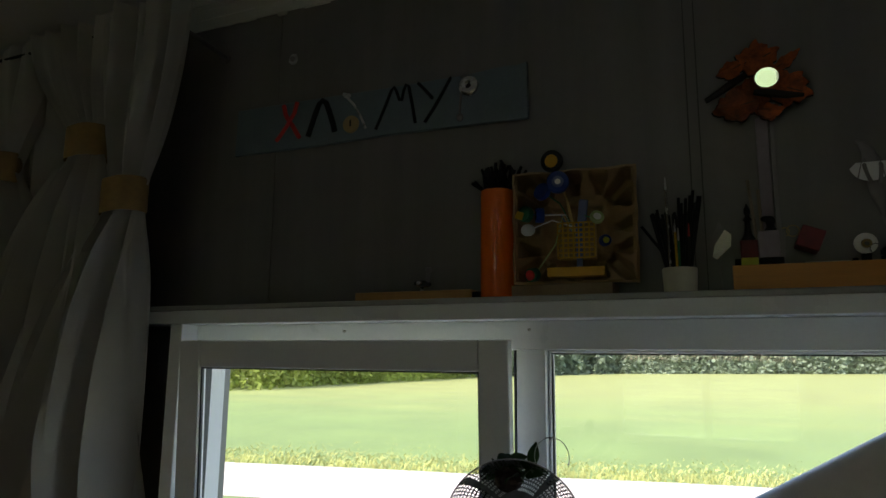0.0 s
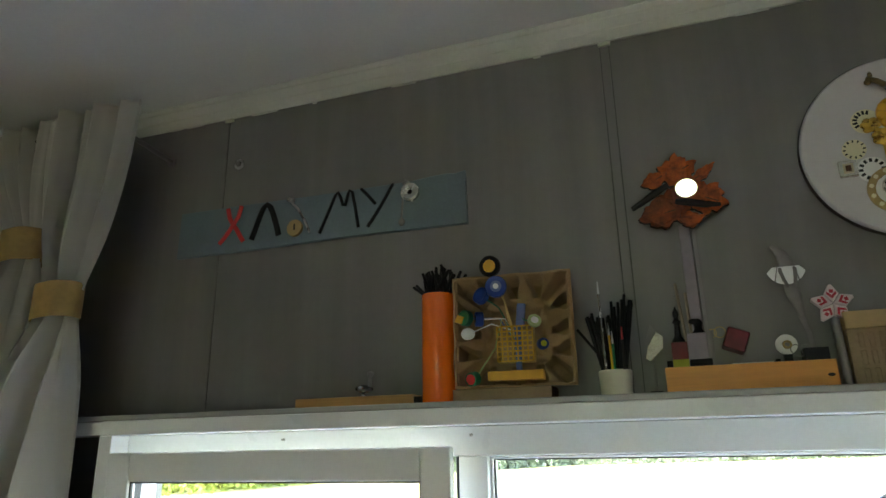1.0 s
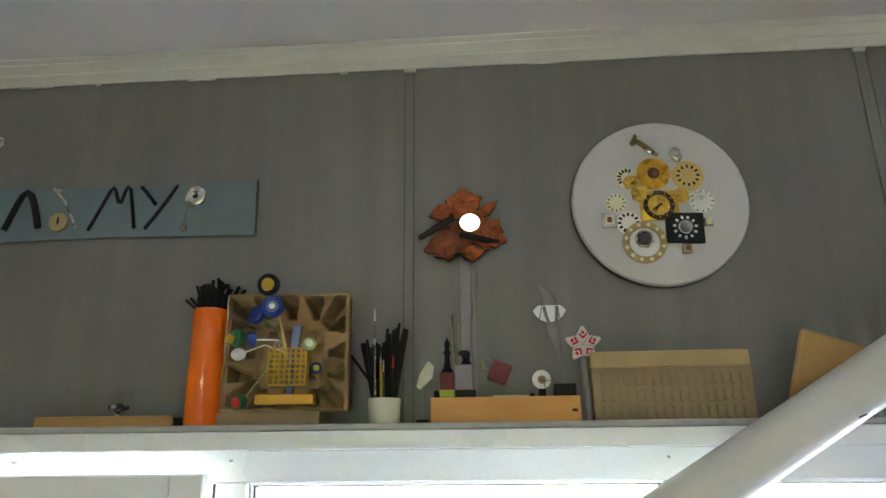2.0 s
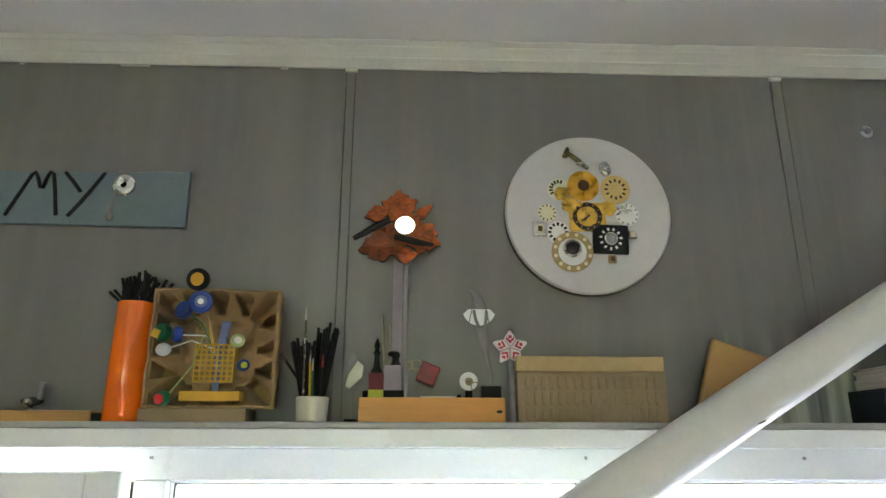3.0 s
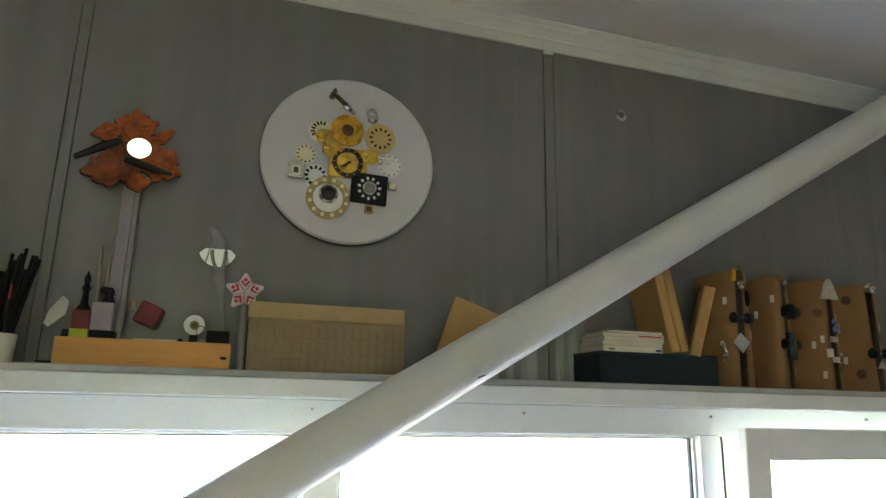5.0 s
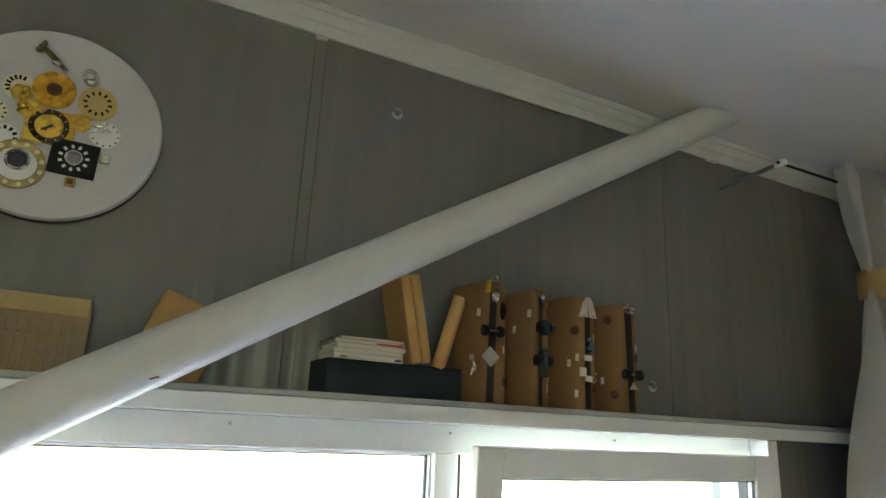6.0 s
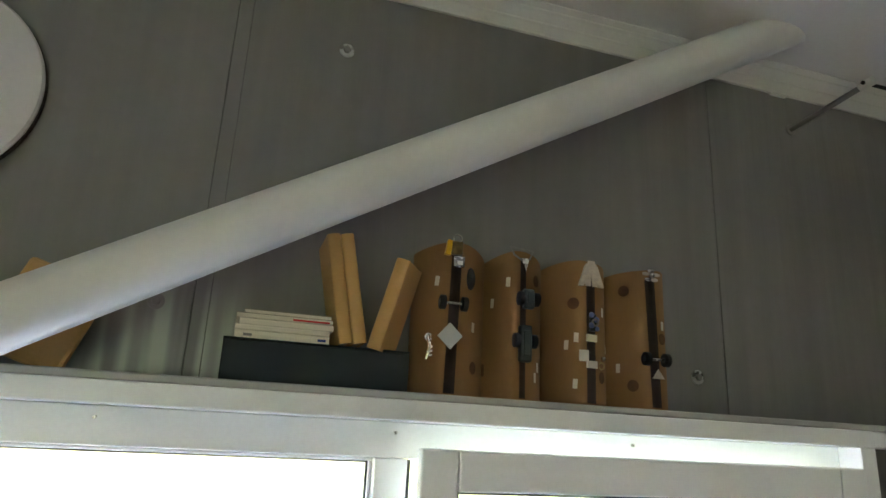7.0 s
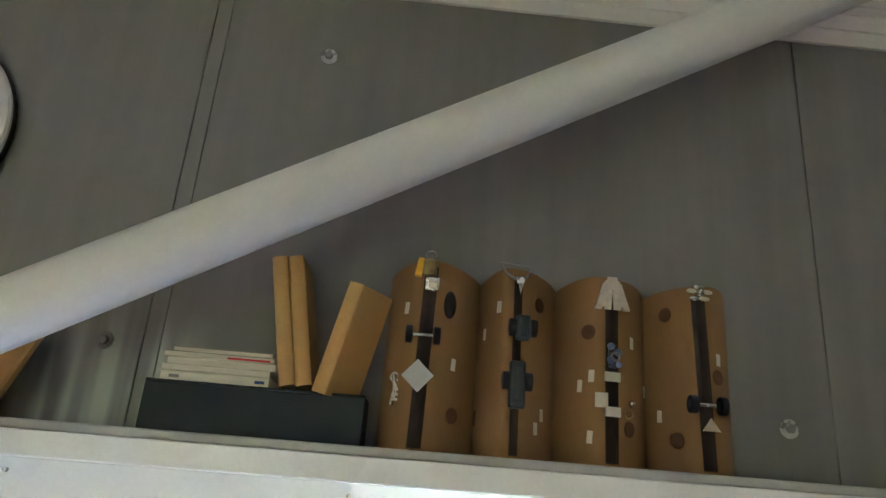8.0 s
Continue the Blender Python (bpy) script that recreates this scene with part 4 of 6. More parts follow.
part("stem", sweep([(0.2240, FYY, 1.8600), (0.2270, FYY, 1.8480), (0.2290, FYY, 1.8350), (0.2330, FYY, 1.8150), (0.2350, FYY, 1.8000), (0.2405, FYY, 1.7750), (0.2430, FYY + 0.002, 1.7520)], [0.0085, 0.0110, 0.0105, 0.0065, 0.0045, 0.0038, 0.0032], 12, 0.3), M_GREYMET, fb, smooth=True)
for sgn in (-1, 1):
    part("claw", sweep([(0.224 + sgn * 0.0100, FYY - 0.004, 1.890), (0.224 + sgn * 0.0108, FYY - 0.010, 1.876), (0.225 + sgn * 0.0085, FYY - 0.010, 1.862), (0.227 + sgn * 0.0050, FYY - 0.006, 1.850)], [0.0030, 0.0030, 0.0028, 0.0030], 8, 0.6), M_GREYMET, fb, smooth=True)

# ---------------------------------------------------------------- shelf things, from the west end
ws = thing("wood_strip", (-0.51, 1.07, SHELF), "thin brown pine strip lying on the shelf", "strip")
part("lath", box(-0.634, -0.400, 1.052, 1.098, SHELF - 0.0002, 1.7045, 0.001), M_WOOD, ws)
part("notched_end", box(-0.3995, -0.386, 1.056, 1.096, SHELF - 0.0002, 1.7005, 0.001), M_BARK, ws)
kn = thing("metal_knob", (-0.497, 1.07, 1.7045), "little chrome tap knob with a dark flange on the pine strip", "knob")
part("foot", lathe([(0.006, 0), (0.004, 0.004), (0.004, 0.012)], (-0.503, 1.07, 1.7043), (0, 0, 1), 16), M_STEEL, kn, smooth=True)
part("flange", lathe([(0.010, 0), (0.0165, 0.004), (0.016, 0.007), (0.006, 0.011)], (-0.502, 1.07, 1.714), (0.15, -0.25, 1), 28), M_DKGLASS, kn, smooth=True)
part("bulb", ball((-0.503, 1.058, 1.718), 0.0065, 2), M_SILVER, kn, smooth=True)
part("post", lathe([(0.0035, 0), (0.0035, 0.018), (0.006, 0.021), (0.006, 0.026), (0.003, 0.028)], (-0.493, 1.072, 1.722), (0.1, 0, 1), 16), M_GREYMET, kn, smooth=True)

ot = thing("orange_tube", (-0.3545, 1.065, SHELF), "glossy orange cylinder on the shelf, full of black sticks", "container")
part("tube", lathe([(0.0285, 0), (0.0298, 0.002), (0.0298, 0.190), (0.0288, 0.192), (0.0275, 0.190), (0.0275, 0.01), (0.001, 0.009)], (-0.3545, 1.065, SHELF - 0.0002), (0, 0, 1), 48), M_ORANGE, ot, smooth=True)
rnd = random.Random(21)
for k in range(46):
    a, r0 = rnd.uniform(0, 6.28), 0.022 * math.sqrt(rnd.random())
    base = Vector((-0.3545 + r0 * math.cos(a) * 0.6, 1.065 + r0 * math.sin(a) * 0.6, SHELF + 0.02))
    t = rnd.uniform(0, 6.28)
    sp = rnd.uniform(0.0, 0.052)
    tip = Vector((-0.3545 + r0 * math.cos(a) + sp * math.cos(t), 1.065 + 0.6 * (r0 * math.sin(a) + 0.5 * sp * math.sin(t)), 1.879 + rnd.uniform(0.030, 0.060) - sp * 0.30))
    rim = Vector((-0.3545 + 0.024 * math.cos(t) * min(1, sp / 0.03), 1.065 + 0.024 * math.sin(t) * min(1, sp / 0.03), 1.874))
    st = thing("black_stick", base, "thin black stick bundled in the orange tube", "stick", "sticks in the orange tube")
    part("stick", sweep([base, rim, tip], [0.0026, 0.0030, 0.0027], 7), M_BLACK, st)

# moulded tray on a low box
tb = solid("tray_box", box(-0.3235, -0.155, 1.045, 1.110, SHELF - 0.0002, 1.7075, 0.0015), M_CARDB, "low beige cardboard box under the pulp tray", "box")
TW, TH, TC = 0.206, 0.193, Vector((-0.2185, 1.072, 1.8045))
tray = thing("pulp_tray", (TC.x, 1.08, 1.7075), "brown moulded-pulp cup tray standing upright on the shelf", "tray")


def tray_depth(u, v):
    """Relief of the pulp tray at u, v in -1..1: rim forward, sloping teeth between deep slots, well at the back."""
    e = max(abs(u), abs(v))
    r = math.hypot(u, v)

    def step(x, at, k=110):
        return 1 / (1 + math.exp(max(-60, min(60, (at - x) * k))))
    slope = max(0.0, min(1.0, (0.95 - e) / 0.42))
    h = 0.046 * slope ** 0.8 - 0.014 * math.exp(-(r / 0.40) ** 4) * (1 + 0.25 * math.cos(4 * math.atan2(v, u)))
    h += 0.010 * step(0.52, e, 60) * step(e, 0.40, 60) * (0.5 + 0.5 * math.cos(8 * math.atan2(v, u)))
    slot = 0.0
    for su, sv, w in ((1, 1, 0.095), (1, -1, 0.11), (-1, 1, 0.11), (-1, -1, 0.10)):
        a, d = (u * su + v * sv) / 1.4142, abs(u * su - v * sv) / 1.4142
        slot = max(slot, step(w * (1.1 - 0.3 * (1.3 - a)), d) * step(a, 0.76, 60) * step(1.29, a, 90))
    for q, w, cs in ((u, v, (-0.37, 0.0, 0.45)), (v, u, (-0.42, 0.0, 0.40))):
        for c in cs:
            half = 0.085 + 0.035 * math.cos(14 * (abs(q) - 0.9))
            slot = max(slot, step(half, abs(w - c)) * step(abs(q), 0.64, 70))
    span = step(0.935, e, 160)
    return max(0.0, min(0.078, h + (0.078 - h) * 0.9 * slot * span))


nn = 132
bm = bmesh.new()
front, back = [], []
for j in range(nn + 1):
    fr, bk_ = [], []
    for i in range(nn + 1):
        u, v = -1 + 2 * i / nn, -1 + 2 * j / nn
        x = TC.x + u * TW / 2 * (1 + 0.008 * math.sin(9 * v))
        z = TC.z + v * TH / 2 * (1 + 0.010 * math.sin(8 * u + 1))
        edge = 0.004 * max(0, (max(abs(u), abs(v)) - 0.96) / 0.04)
        d = tray_depth(u, v) + edge + 0.0006 * noise.noise((u * 9, v * 9, 3))
        fr.append(bm.verts.new((x, TC.y - 0.026 + d, z)))
        bk_.append(bm.verts.new((x, TC.y - 0.022 + d, z)))
    front.append(fr), back.append(bk_)
for j in range(nn):
    for i in range(nn):
        bm.faces.new((front[j][i], front[j][i + 1], front[j + 1][i + 1], front[j + 1][i]))
        bm.faces.new((back[j][i], back[j + 1][i], back[j + 1][i + 1], back[j][i + 1]))
for k in range(nn):
    bm.faces.new((front[0][k], back[0][k], back[0][k + 1], front[0][k + 1]))
    bm.faces.new((front[nn][k], front[nn][k + 1], back[nn][k + 1], back[nn][k]))
    bm.faces.new((front[k][0], front[k + 1][0], back[k + 1][0], back[k][0]))
    bm.faces.new((front[k][nn], back[k][nn], back[k + 1][nn], front[k + 1][nn]))
bmesh.ops.recalc_face_normals(bm, faces=bm.faces[:])
part("moulded_face", bm, M_PULP, tray, smooth=True)
for xa in (TC.x - TW / 2 + 0.002, TC.x + TW / 2 - 0.008):
    part("back_flange", box(xa, xa + 0.006, TC.y - 0.019, TC.y + 0.020, TC.z - TH / 2 + 0.002, TC.z + TH / 2 - 0.002, 0.002), M_PULP, tray)

# flowers made of caps in a yellow basket, fixed to the tray
BY = TC.y - 0.022


def tp(px, py):
    return TC.x + (px - 487) * 0.00037, TC.z + (365 - py) * 0.00037


bq = thing("cap_flowers", (-0.222, BY, 1.75), "yellow plastic basket with flowers made of bottle caps", "decoration")
x0, z0 = tp(418, 514)
x1, z1 = tp(580, 356)
bars = []
for k in range(8):
    xx = x0 + (x1 - x0) * k / 7
    bars.append(box(xx - 0.0011, xx + 0.0011, BY - 0.007, BY - 0.004, z0, z1, 0))
    zz = z0 + (z1 - z0) * k / 7
    bars.append(box(x0, x1, BY - 0.0076, BY - 0.0046, zz - 0.0011, zz + 0.0011, 0))
part("basket_grid", joined(*bars), M_YEL, bq, "yellow plastic grid")
part("basket_side", joined(box(x0 - 0.001, x0 + 0.001, BY - 0.0045, BY + 0.018, z0, z1, 0), box(x1 - 0.001, x1 + 0.001, BY - 0.0045, BY + 0.018, z0, z1, 0), box(x0, x1, BY - 0.0045, BY + 0.018, z0 - 0.001, z0 + 0.001, 0)), M_YEL, bq)
xa, za = tp(370, 598)
xb, zb = tp(622, 556)
part("ledge_bar", box(xa, xb, BY - 0.012, BY + 0.012, za, zb, 0.001), M_YBAR, bq, "ochre wooden bar")
sx, sz = tp(502, 350)


def cap(px, py, r, t, m, inner=None, axis=(0, -1, 0.1), lift=0.012, stem=True, hub=0.55, smat=None):
    x, z = tp(px, py)
    q = part("cap", lathe([(r * 0.82, 0), (r, 0.001), (r, t - 0.001), (r * 0.92, t), (r * 0.80, t - 0.0012), (r * 0.3, t - 0.0012)], (x, BY - lift, z), axis, 24), m, bq, "round plastic bottle cap", smooth=True)
    if inner:
        part("cap_insert", disc(Vector((x, BY - lift, z)) + Vector(axis).normalized() * (t - 0.0014), r * hub, 0.002, axis), inner, q)
    if stem:
        part("stem", sweep([(sx + (px - 500) * 0.00003, BY + 0.004, sz - 0.02), (sx + (px - 500) * 0.00012, BY - 0.004, sz + 0.012), ((sx + x) / 2, BY - lift * 0.7, (sz + z) / 2 + 0.006), (x, BY - lift, z)], 0.0013, 6), smat or M_YDIAL, bq)


cap(405, 72, 0.0185, 0.009, M_BLACK, M_YBAR, (-0.15, -1, -0.1), 0.014, hub=0.6)
cap(430, 178, 0.0185, 0.010, M_BLUE, M_LBLUE, (0.1, -1, 0), 0.020, hub=0.52)
xe, ze = tp(430, 178)
part("cap_eye", disc((xe + 0.001, BY - 0.0300, ze), 0.0048, 0.002, (0.1, -1, 0)), M_WHITE, bq, "white eye of the blue cap")
cap(362, 214, 0.0150, 0.010, M_BLUE, None, (-0.5, -1, 0.3), 0.012, smat=M_GREEN)
cap(288, 310, 0.0135, 0.012, M_GREEN, None, (-0.6, -1, 0), 0.012, smat=M_LBLUE)
cap(362, 320, 0.0125, 0.014, M_BLUE, M_DKGLASS, (-1, -0.35, 0), 0.016, smat=M_WHITE)
cap(592, 345, 0.0115, 0.007, M_PGREEN, M_WHITE, (0.4, -1, 0.4), 0.012, smat=M_GREEN)
cap(315, 585, 0.0115, 0.016, M_GREEN, M_RED, (-0.4, -1, -0.2), 0.010, hub=0.75, smat=M_PGREEN)
cap(620, 445, 0.0095, 0.010, M_BLUE, M_LIME, (0.5, -1, 0), 0.006, stem=False)
x, z = tp(287, 383)
part("white_bud", ball((x, BY - 0.014, z), 0.0115, 3, (1.05, 0.9, 0.9)), M_WHITE, bq, "white plastic ball", smooth=True)
part("stem", sweep([(sx, BY, sz - 0.01), ((sx + x) / 2, BY - 0.006, (sz + z) / 2 + 0.01), (x, BY - 0.012, z)], 0.0012, 6), M_WHITE, bq)
x, z = tp(252, 316)
part("yellow_bud", turned(box(x - 0.0065, x + 0.0065, BY - 0.022, BY - 0.008, z - 0.0065, z + 0.0065, 0.001), (x, BY, z), 0, 20, 0), M_YEL, bq)
part("stem", sweep([(x, BY - 0.012, z), (x + 0.014, BY - 0.010, z + 0.001)], 0.0016, 6), M_GREEN, bq)
x, z = tp(530, 305)
part("lilac_tab", turned(box(x - 0.0075, x + 0.0075, BY - 0.006, BY - 0.001, z - 0.020, z + 0.020, 0.002), (x, BY, z), 0, 6, 0), M_LBLUE, bq)
part("tab_stem", box(x - 0.012, x - 0.002, BY - 0.003, BY + 0.002, z - 0.105, z - 0.018, 0.001), M_LBLUE, bq)

# the tray and what is fixed to it stand turned a little towards the room
for q in (tray, bq):
    q.matrix_world = Matrix.Translation((TC.x, 1.08, 0)) @ Matrix.Rotation(radians(4), 4, "Z") @ Matrix.Translation((-TC.x, -1.08, 0)) @ Matrix.Translation(ORIGIN[q])

# cup with sticks and a brush
cu = thing("brush_cup", (-0.0545, 1.065, SHELF), "small cream cup on the shelf holding black sticks", "cup")
part("cup", lathe([(0.0225, 0), (0.0245, 0.002), (0.0265, 0.039), (0.0255, 0.040), (0.0245, 0.039), (0.0225, 0.005), (0.001, 0.004)], (-0.0545, 1.065, SHELF - 0.0002), (0, 0, 1), 40), M_CREAM, cu, smooth=True)
rnd = random.Random(33)
for k in range(44):
    a = rnd.uniform(0, 6.28)
    sp = math.sqrt(rnd.random())
    cx, cy = math.cos(a), math.sin(a)
    base = Vector((-0.0545 + 0.008 * sp * cx, 1.065 + 0.008 * sp * cy, SHELF + 0.006))
    rim = Vector((-0.0545 + 0.019 * sp * cx, 1.065 + 0.019 * sp * cy, SHELF + 0.039))
    tip = Vector((-0.0545 + 0.040 * sp * cx, 1.065 + 0.032 * sp * cy, 1.806 + 0.018 * rnd.random() + (0.030 * rnd.random() if cx > 0.5 else 0)))
    if k == 5:
        tip = Vector((-0.108, 1.05, 1.795))
    st = thing("black_stick", base, "thin black stick standing in the cream cup", "stick", "sticks in the cream cup")
    part("stick", sweep([base, rim, tip], [0.0022, 0.0026, 0.0024], 7), M_BLACK, st)
for dx, dz, m, lab in ((-0.012, 1.868, M_SILVER, "pale paint brush handle"), (-0.002, 1.800, M_YEL, "yellow pencil"), (0.002, 1.786, M_GREEN, "green pencil"), (0.016, 1.792, M_BARK, "red-tipped pencil")):
    st = thing("pencil", (-0.0545 + dx, 1.055, SHELF + 0.005), lab + " standing in the cup", "pencil", "pencils in the cup")
    part("shaft", sweep([(-0.0545 + dx * 0.5, 1.058, SHELF + 0.006), (-0.0545 + dx, 1.045, SHELF + 0.041), (-0.0545 + dx * 1.1, 1.036, dz - 0.02)], 0.0018, 8), m, st)
    part("tip", sweep([(-0.0545 + dx * 1.1, 1.036, dz - 0.02), (-0.0545 + dx * 1.12, 1.035, dz)], [0.0018, 0.0008], 8), M_RED if "red" in lab else M_STEEL, st)

# broken shiny disc leaning on the wall
sh = thing("disc_shard", (0.004, 1.12, SHELF), "broken piece of a shiny iridescent disc on a dark stand", "shard")
part("shard", prism([(0.0135, 1.790), (0.0235, 1.781), (0.0215, 1.762), (0.0005, 1.742), (-0.0065, 1.747), (-0.0020, 1.766)], 1.094, 1.0955, 0.0003), M_CD, sh)
part("matt_half", prism([(0.0050, 1.804), (0.0130, 1.7905), (-0.0025, 1.7660), (-0.0060, 1.7740)], 1.0945, 1.096, 0.0003), M_GREYMET, sh, "dull grey half of the broken disc")
part("stand", sweep([(0.006, 1.099, SHELF), (0.006, 1.099, 1.74), (0.007, 1.0965, 1.765)], 0.0014, 6), M_GREYMET, sh)
part("foot", box(-0.004, 0.015, 1.075, 1.115, SHELF - 0.0002, SHELF + 0.006, 0.001), M_BLACK, sh)

# orange pine box with small things on it
ob_ = thing("pine_box", (0.139, 1.08, SHELF), "long low orange-stained pine box on the shelf", "box")
OB0, OB1, OBT = 0.0215, 0.2565, 1.7260
part("front_board", box(OB0, OB1, 1.050, 1.056, SHELF - 0.0002, OBT, 0.0012), M_OWOOD, ob_)
part("side_board", box(OB0, OB0 + 0.006, 1.0562, 1.114, SHELF - 0.0002, OBT, 0.0012), M_OWOOD, ob_)
part("side_board", box(OB1 - 0.006, OB1, 1.0562, 1.114, SHELF - 0.0002, OBT, 0.0012), M_OWOOD, ob_)
part("back_board", box(OB0 + 0.0062, OB1 - 0.0062, 1.108, 1.114, SHELF - 0.0002, OBT, 0.0012), M_OWOOD, ob_)
part("lid_board", box(OB0 + 0.0062, OB1 - 0.0062, 1.0562, 1.1078, OBT - 0.008, OBT - 0.001, 0.0008), M_OWOOD, ob_)
part("knot", ball((0.247, 1.0502, 1.704), 0.0035, 2, (1.6, 0.15, 0.8)), M_BARK, ob_, smooth=True)
T = OBT - 0.0012
blocks = ((0.0255, 0.034, T, T + 0.013, M_BLACK, "small black block on the pine box"), (0.0345, 0.0585, T, T + 0.0145, M_LIME, "lime yellow block on the pine box"),
          (0.0595, 0.0925, T, T + 0.0135, M_BLACK, "black block on the pine box"), (0.180, 0.1865, T, T + 0.007, M_BLACK, "small black block on the pine box"),
          (0.2195, 0.2525, T, T + 0.021, M_BLACK, "black cube on the pine box"))
for a, b, z0, z1, m, lab in blocks:
    solid("block", box(a, b, 1.066, 1.066 + min(0.03, b - a + 0.004), z0, z1, 0.001), m, lab, "block", at=((a + b) / 2, 1.07, z0))
solid("lilac_block", box(0.0595, 0.0885, 1.067, 1.092, T + 0.0135, T + 0.0545, 0.0015), M_LILAC, "grey-lilac block on a black block", "block", at=(0.073, 1.08, T + 0.0135))
solid("maroon_block", box(0.0345, 0.0588, 1.068, 1.090, T + 0.0145, T + 0.042, 0.0015), M_MAROON, "dark red block on the lime block", "block", at=(0.046, 1.08, T + 0.0145))
pw = thing("chess_piece", (0.0465, 1.078, T + 0.042), "black turned chess piece on the dark red block", "chess piece")
part("turned_body", lathe([(0.0095, 0), (0.0100, 0.003), (0.0080, 0.006), (0.0055, 0.010), (0.0042, 0.022), (0.0040, 0.030), (0.0068, 0.033), (0.0045, 0.036), (0.0030, 0.039), (0.0045, 0.044), (0.0046, 0.049), (0.0020, 0.054), (0.0010, 0.058)], (0.0465, 1.078, T + 0.0419), (0, 0, 1), 24), M_BLACK, pw, smooth=True)
kp = thing("chess_piece", (0.078, 1.079, T + 0.0545), "black horse-headed chess piece on the lilac block", "chess piece")
part("turned_body", lathe([(0.0085, 0), (0.0088, 0.003), (0.006, 0.007), (0.0055, 0.012)], (0.078, 1.079, T + 0.0544), (0, 0, 1), 20), M_BLACK, kp, smooth=True)
part("carved_head", joined(ball((0.078, 1.079, T + 0.071), 0.008, 2, (0.9, 0.6, 1.0)), ball((0.072, 1.077, T + 0.074), 0.006, 2, (1.3, 0.6, 0.8))), M_BLACK, kp, smooth=True)
for k, (xa, xb, zt) in enumerate(((0.052, 0.062, 1.872), (0.066, 0.069, 1.855))):
    s = thing("wooden_lath", (xb, 1.10, T), "thin pale lath leaning on the wall behind the blocks", "lath", "thin laths")
    part("lath", sweep([(xb, 1.100, T), (xa, 1.118, zt)], 0.0026, 4), M_STICK, s)
sv = thing("silver_strip", (0.096, 1.09, T), "bent shiny strip behind the lilac block", "strip")
part("strip", sweep([(0.092, 1.098, T), (0.094, 1.098, 1.755), (0.095, 1.10, 1.785)], 0.0045, 8, 0.2), M_GREYMET, sv, smooth=True)
rc = thing("cube_pendant", (0.131, 1.118, 1.768), "dark red cube hanging on a wire loop from the wall", "pendant")
part("cube", turned(box(0.1155, 0.1485, 1.090, 1.1285, 1.752, 1.785, 0.002), (0.132, 1.11, 1.768), 0, 22, 0), M_MAROON, rc)
part("loop", ring((0.112, 1.129, 1.787), 0.0095, 0.008, 0.0014), M_BRASS, rc)
part("loop", ring((0.100, 1.129, 1.786), 0.0075, 0.006, 0.0014), M_BRASS, rc)
wr = thing("white_washer", (0.200, 1.07, T), "white ring with a small coiled spring on the pine box", "ring")
part("ring", ring((0.200, 1.086, 1.7545), 0.0152, 0.0062, 0.005, (0, -1, 0.05)), M_WHITE, wr, smooth=True)
part("coil", ring((0.2005, 1.081, 1.7535), 0.0064, 0.0035, 0.006, (0, -1, 0.05)), M_BRASS, wr, smooth=True)
part("foot", box(0.194, 0.206, 1.082, 1.090, T, 1.7398, 0.001), M_BLACK, wr)
part("spring_wire", sweep([(0.207 + 0.010 * math.cos(a) + 0.0022 * a, 1.078, 1.744 + 0.009 * math.sin(a)) for a in [0.5 * k for k in range(22)]], 0.0008, 6), M_GREYMET, wr)
ks = thing("clear_strip", (0.15, 1.075, T), "pale slanted plastic strip lying on the pine box", "strip")
part("strip", turned(box(0.120, 0.178, 1.070, 1.090, T, T + 0.0045, 0.0006), (0.178, 1.08, T), 0, 0, 0), M_CREAM, ks)

# star on a stick
st = thing("star_wand", (0.270, 1.075, SHELF), "white star with crimson chevrons on a grey stick", "star")
part("stick", sweep([(0.272, 1.074, SHELF - 0.0002), (0.2705, 1.084, 1.80)], 0.0062, 12), M_GREYMET, st, smooth=True)
SC = Vector((0.269, 1.072, 1.8085))
for k in range(5):
    a = radians(90 + 72 * k)

    def sp_(r, ang):
        return (SC.x + r * math.cos(ang), SC.z + r * math.sin(ang))
    arm = part("arm", prism([sp_(0.0010, a), sp_(0.0178, a - radians(34)), sp_(0.0295, a - radians(4)), sp_(0.0295, a + radians(4)), sp_(0.0178, a + radians(34))], SC.y - 0.006, SC.y + 0.004, 0.0012), M_PINKWHITE, st)
    for sgn in (-1, 1):
        q = prism([sp_(0.0075, a), sp_(0.0165, a + sgn * radians(25)), sp_(0.0195, a + sgn * radians(18)), sp_(0.0125, a)], SC.y - 0.0066, SC.y - 0.0055, 0)
        part("chevron", q, M_CRIMSON, arm)
    part("dot", prism([sp_(0.0165, a - 0.16), sp_(0.0215, a - 0.13), sp_(0.0215, a + 0.13), sp_(0.0165, a + 0.16)], SC.y - 0.0066, SC.y - 0.0055, 0), M_CRIMSON, arm)

# corrugated box
cb = thing("corrugated_box", (0.403, 1.09, SHELF), "beige ribbed cardboard box with a folded lid flap", "box")
part("body", box(0.2790, 0.5270, 1.067, 1.122, SHELF - 0.0002, 1.7900, 0.0015), M_CARDB, cb)
part("lid_flap", box(0.2770, 0.5240, 1.0605, 1.1225, 1.7690, 1.7945, 0.0015), M_BEIGE, cb)
for row in range(3):
    za = 1.6905 + row * 0.0255
    for k in range(17):
        xa = 0.292 + 0.0134 * k
        part("rib", box(xa, xa + 0.0072, 1.0648, 1.0675, za, za + 0.0215, 0.0011, 1), M_CARDB, cb)
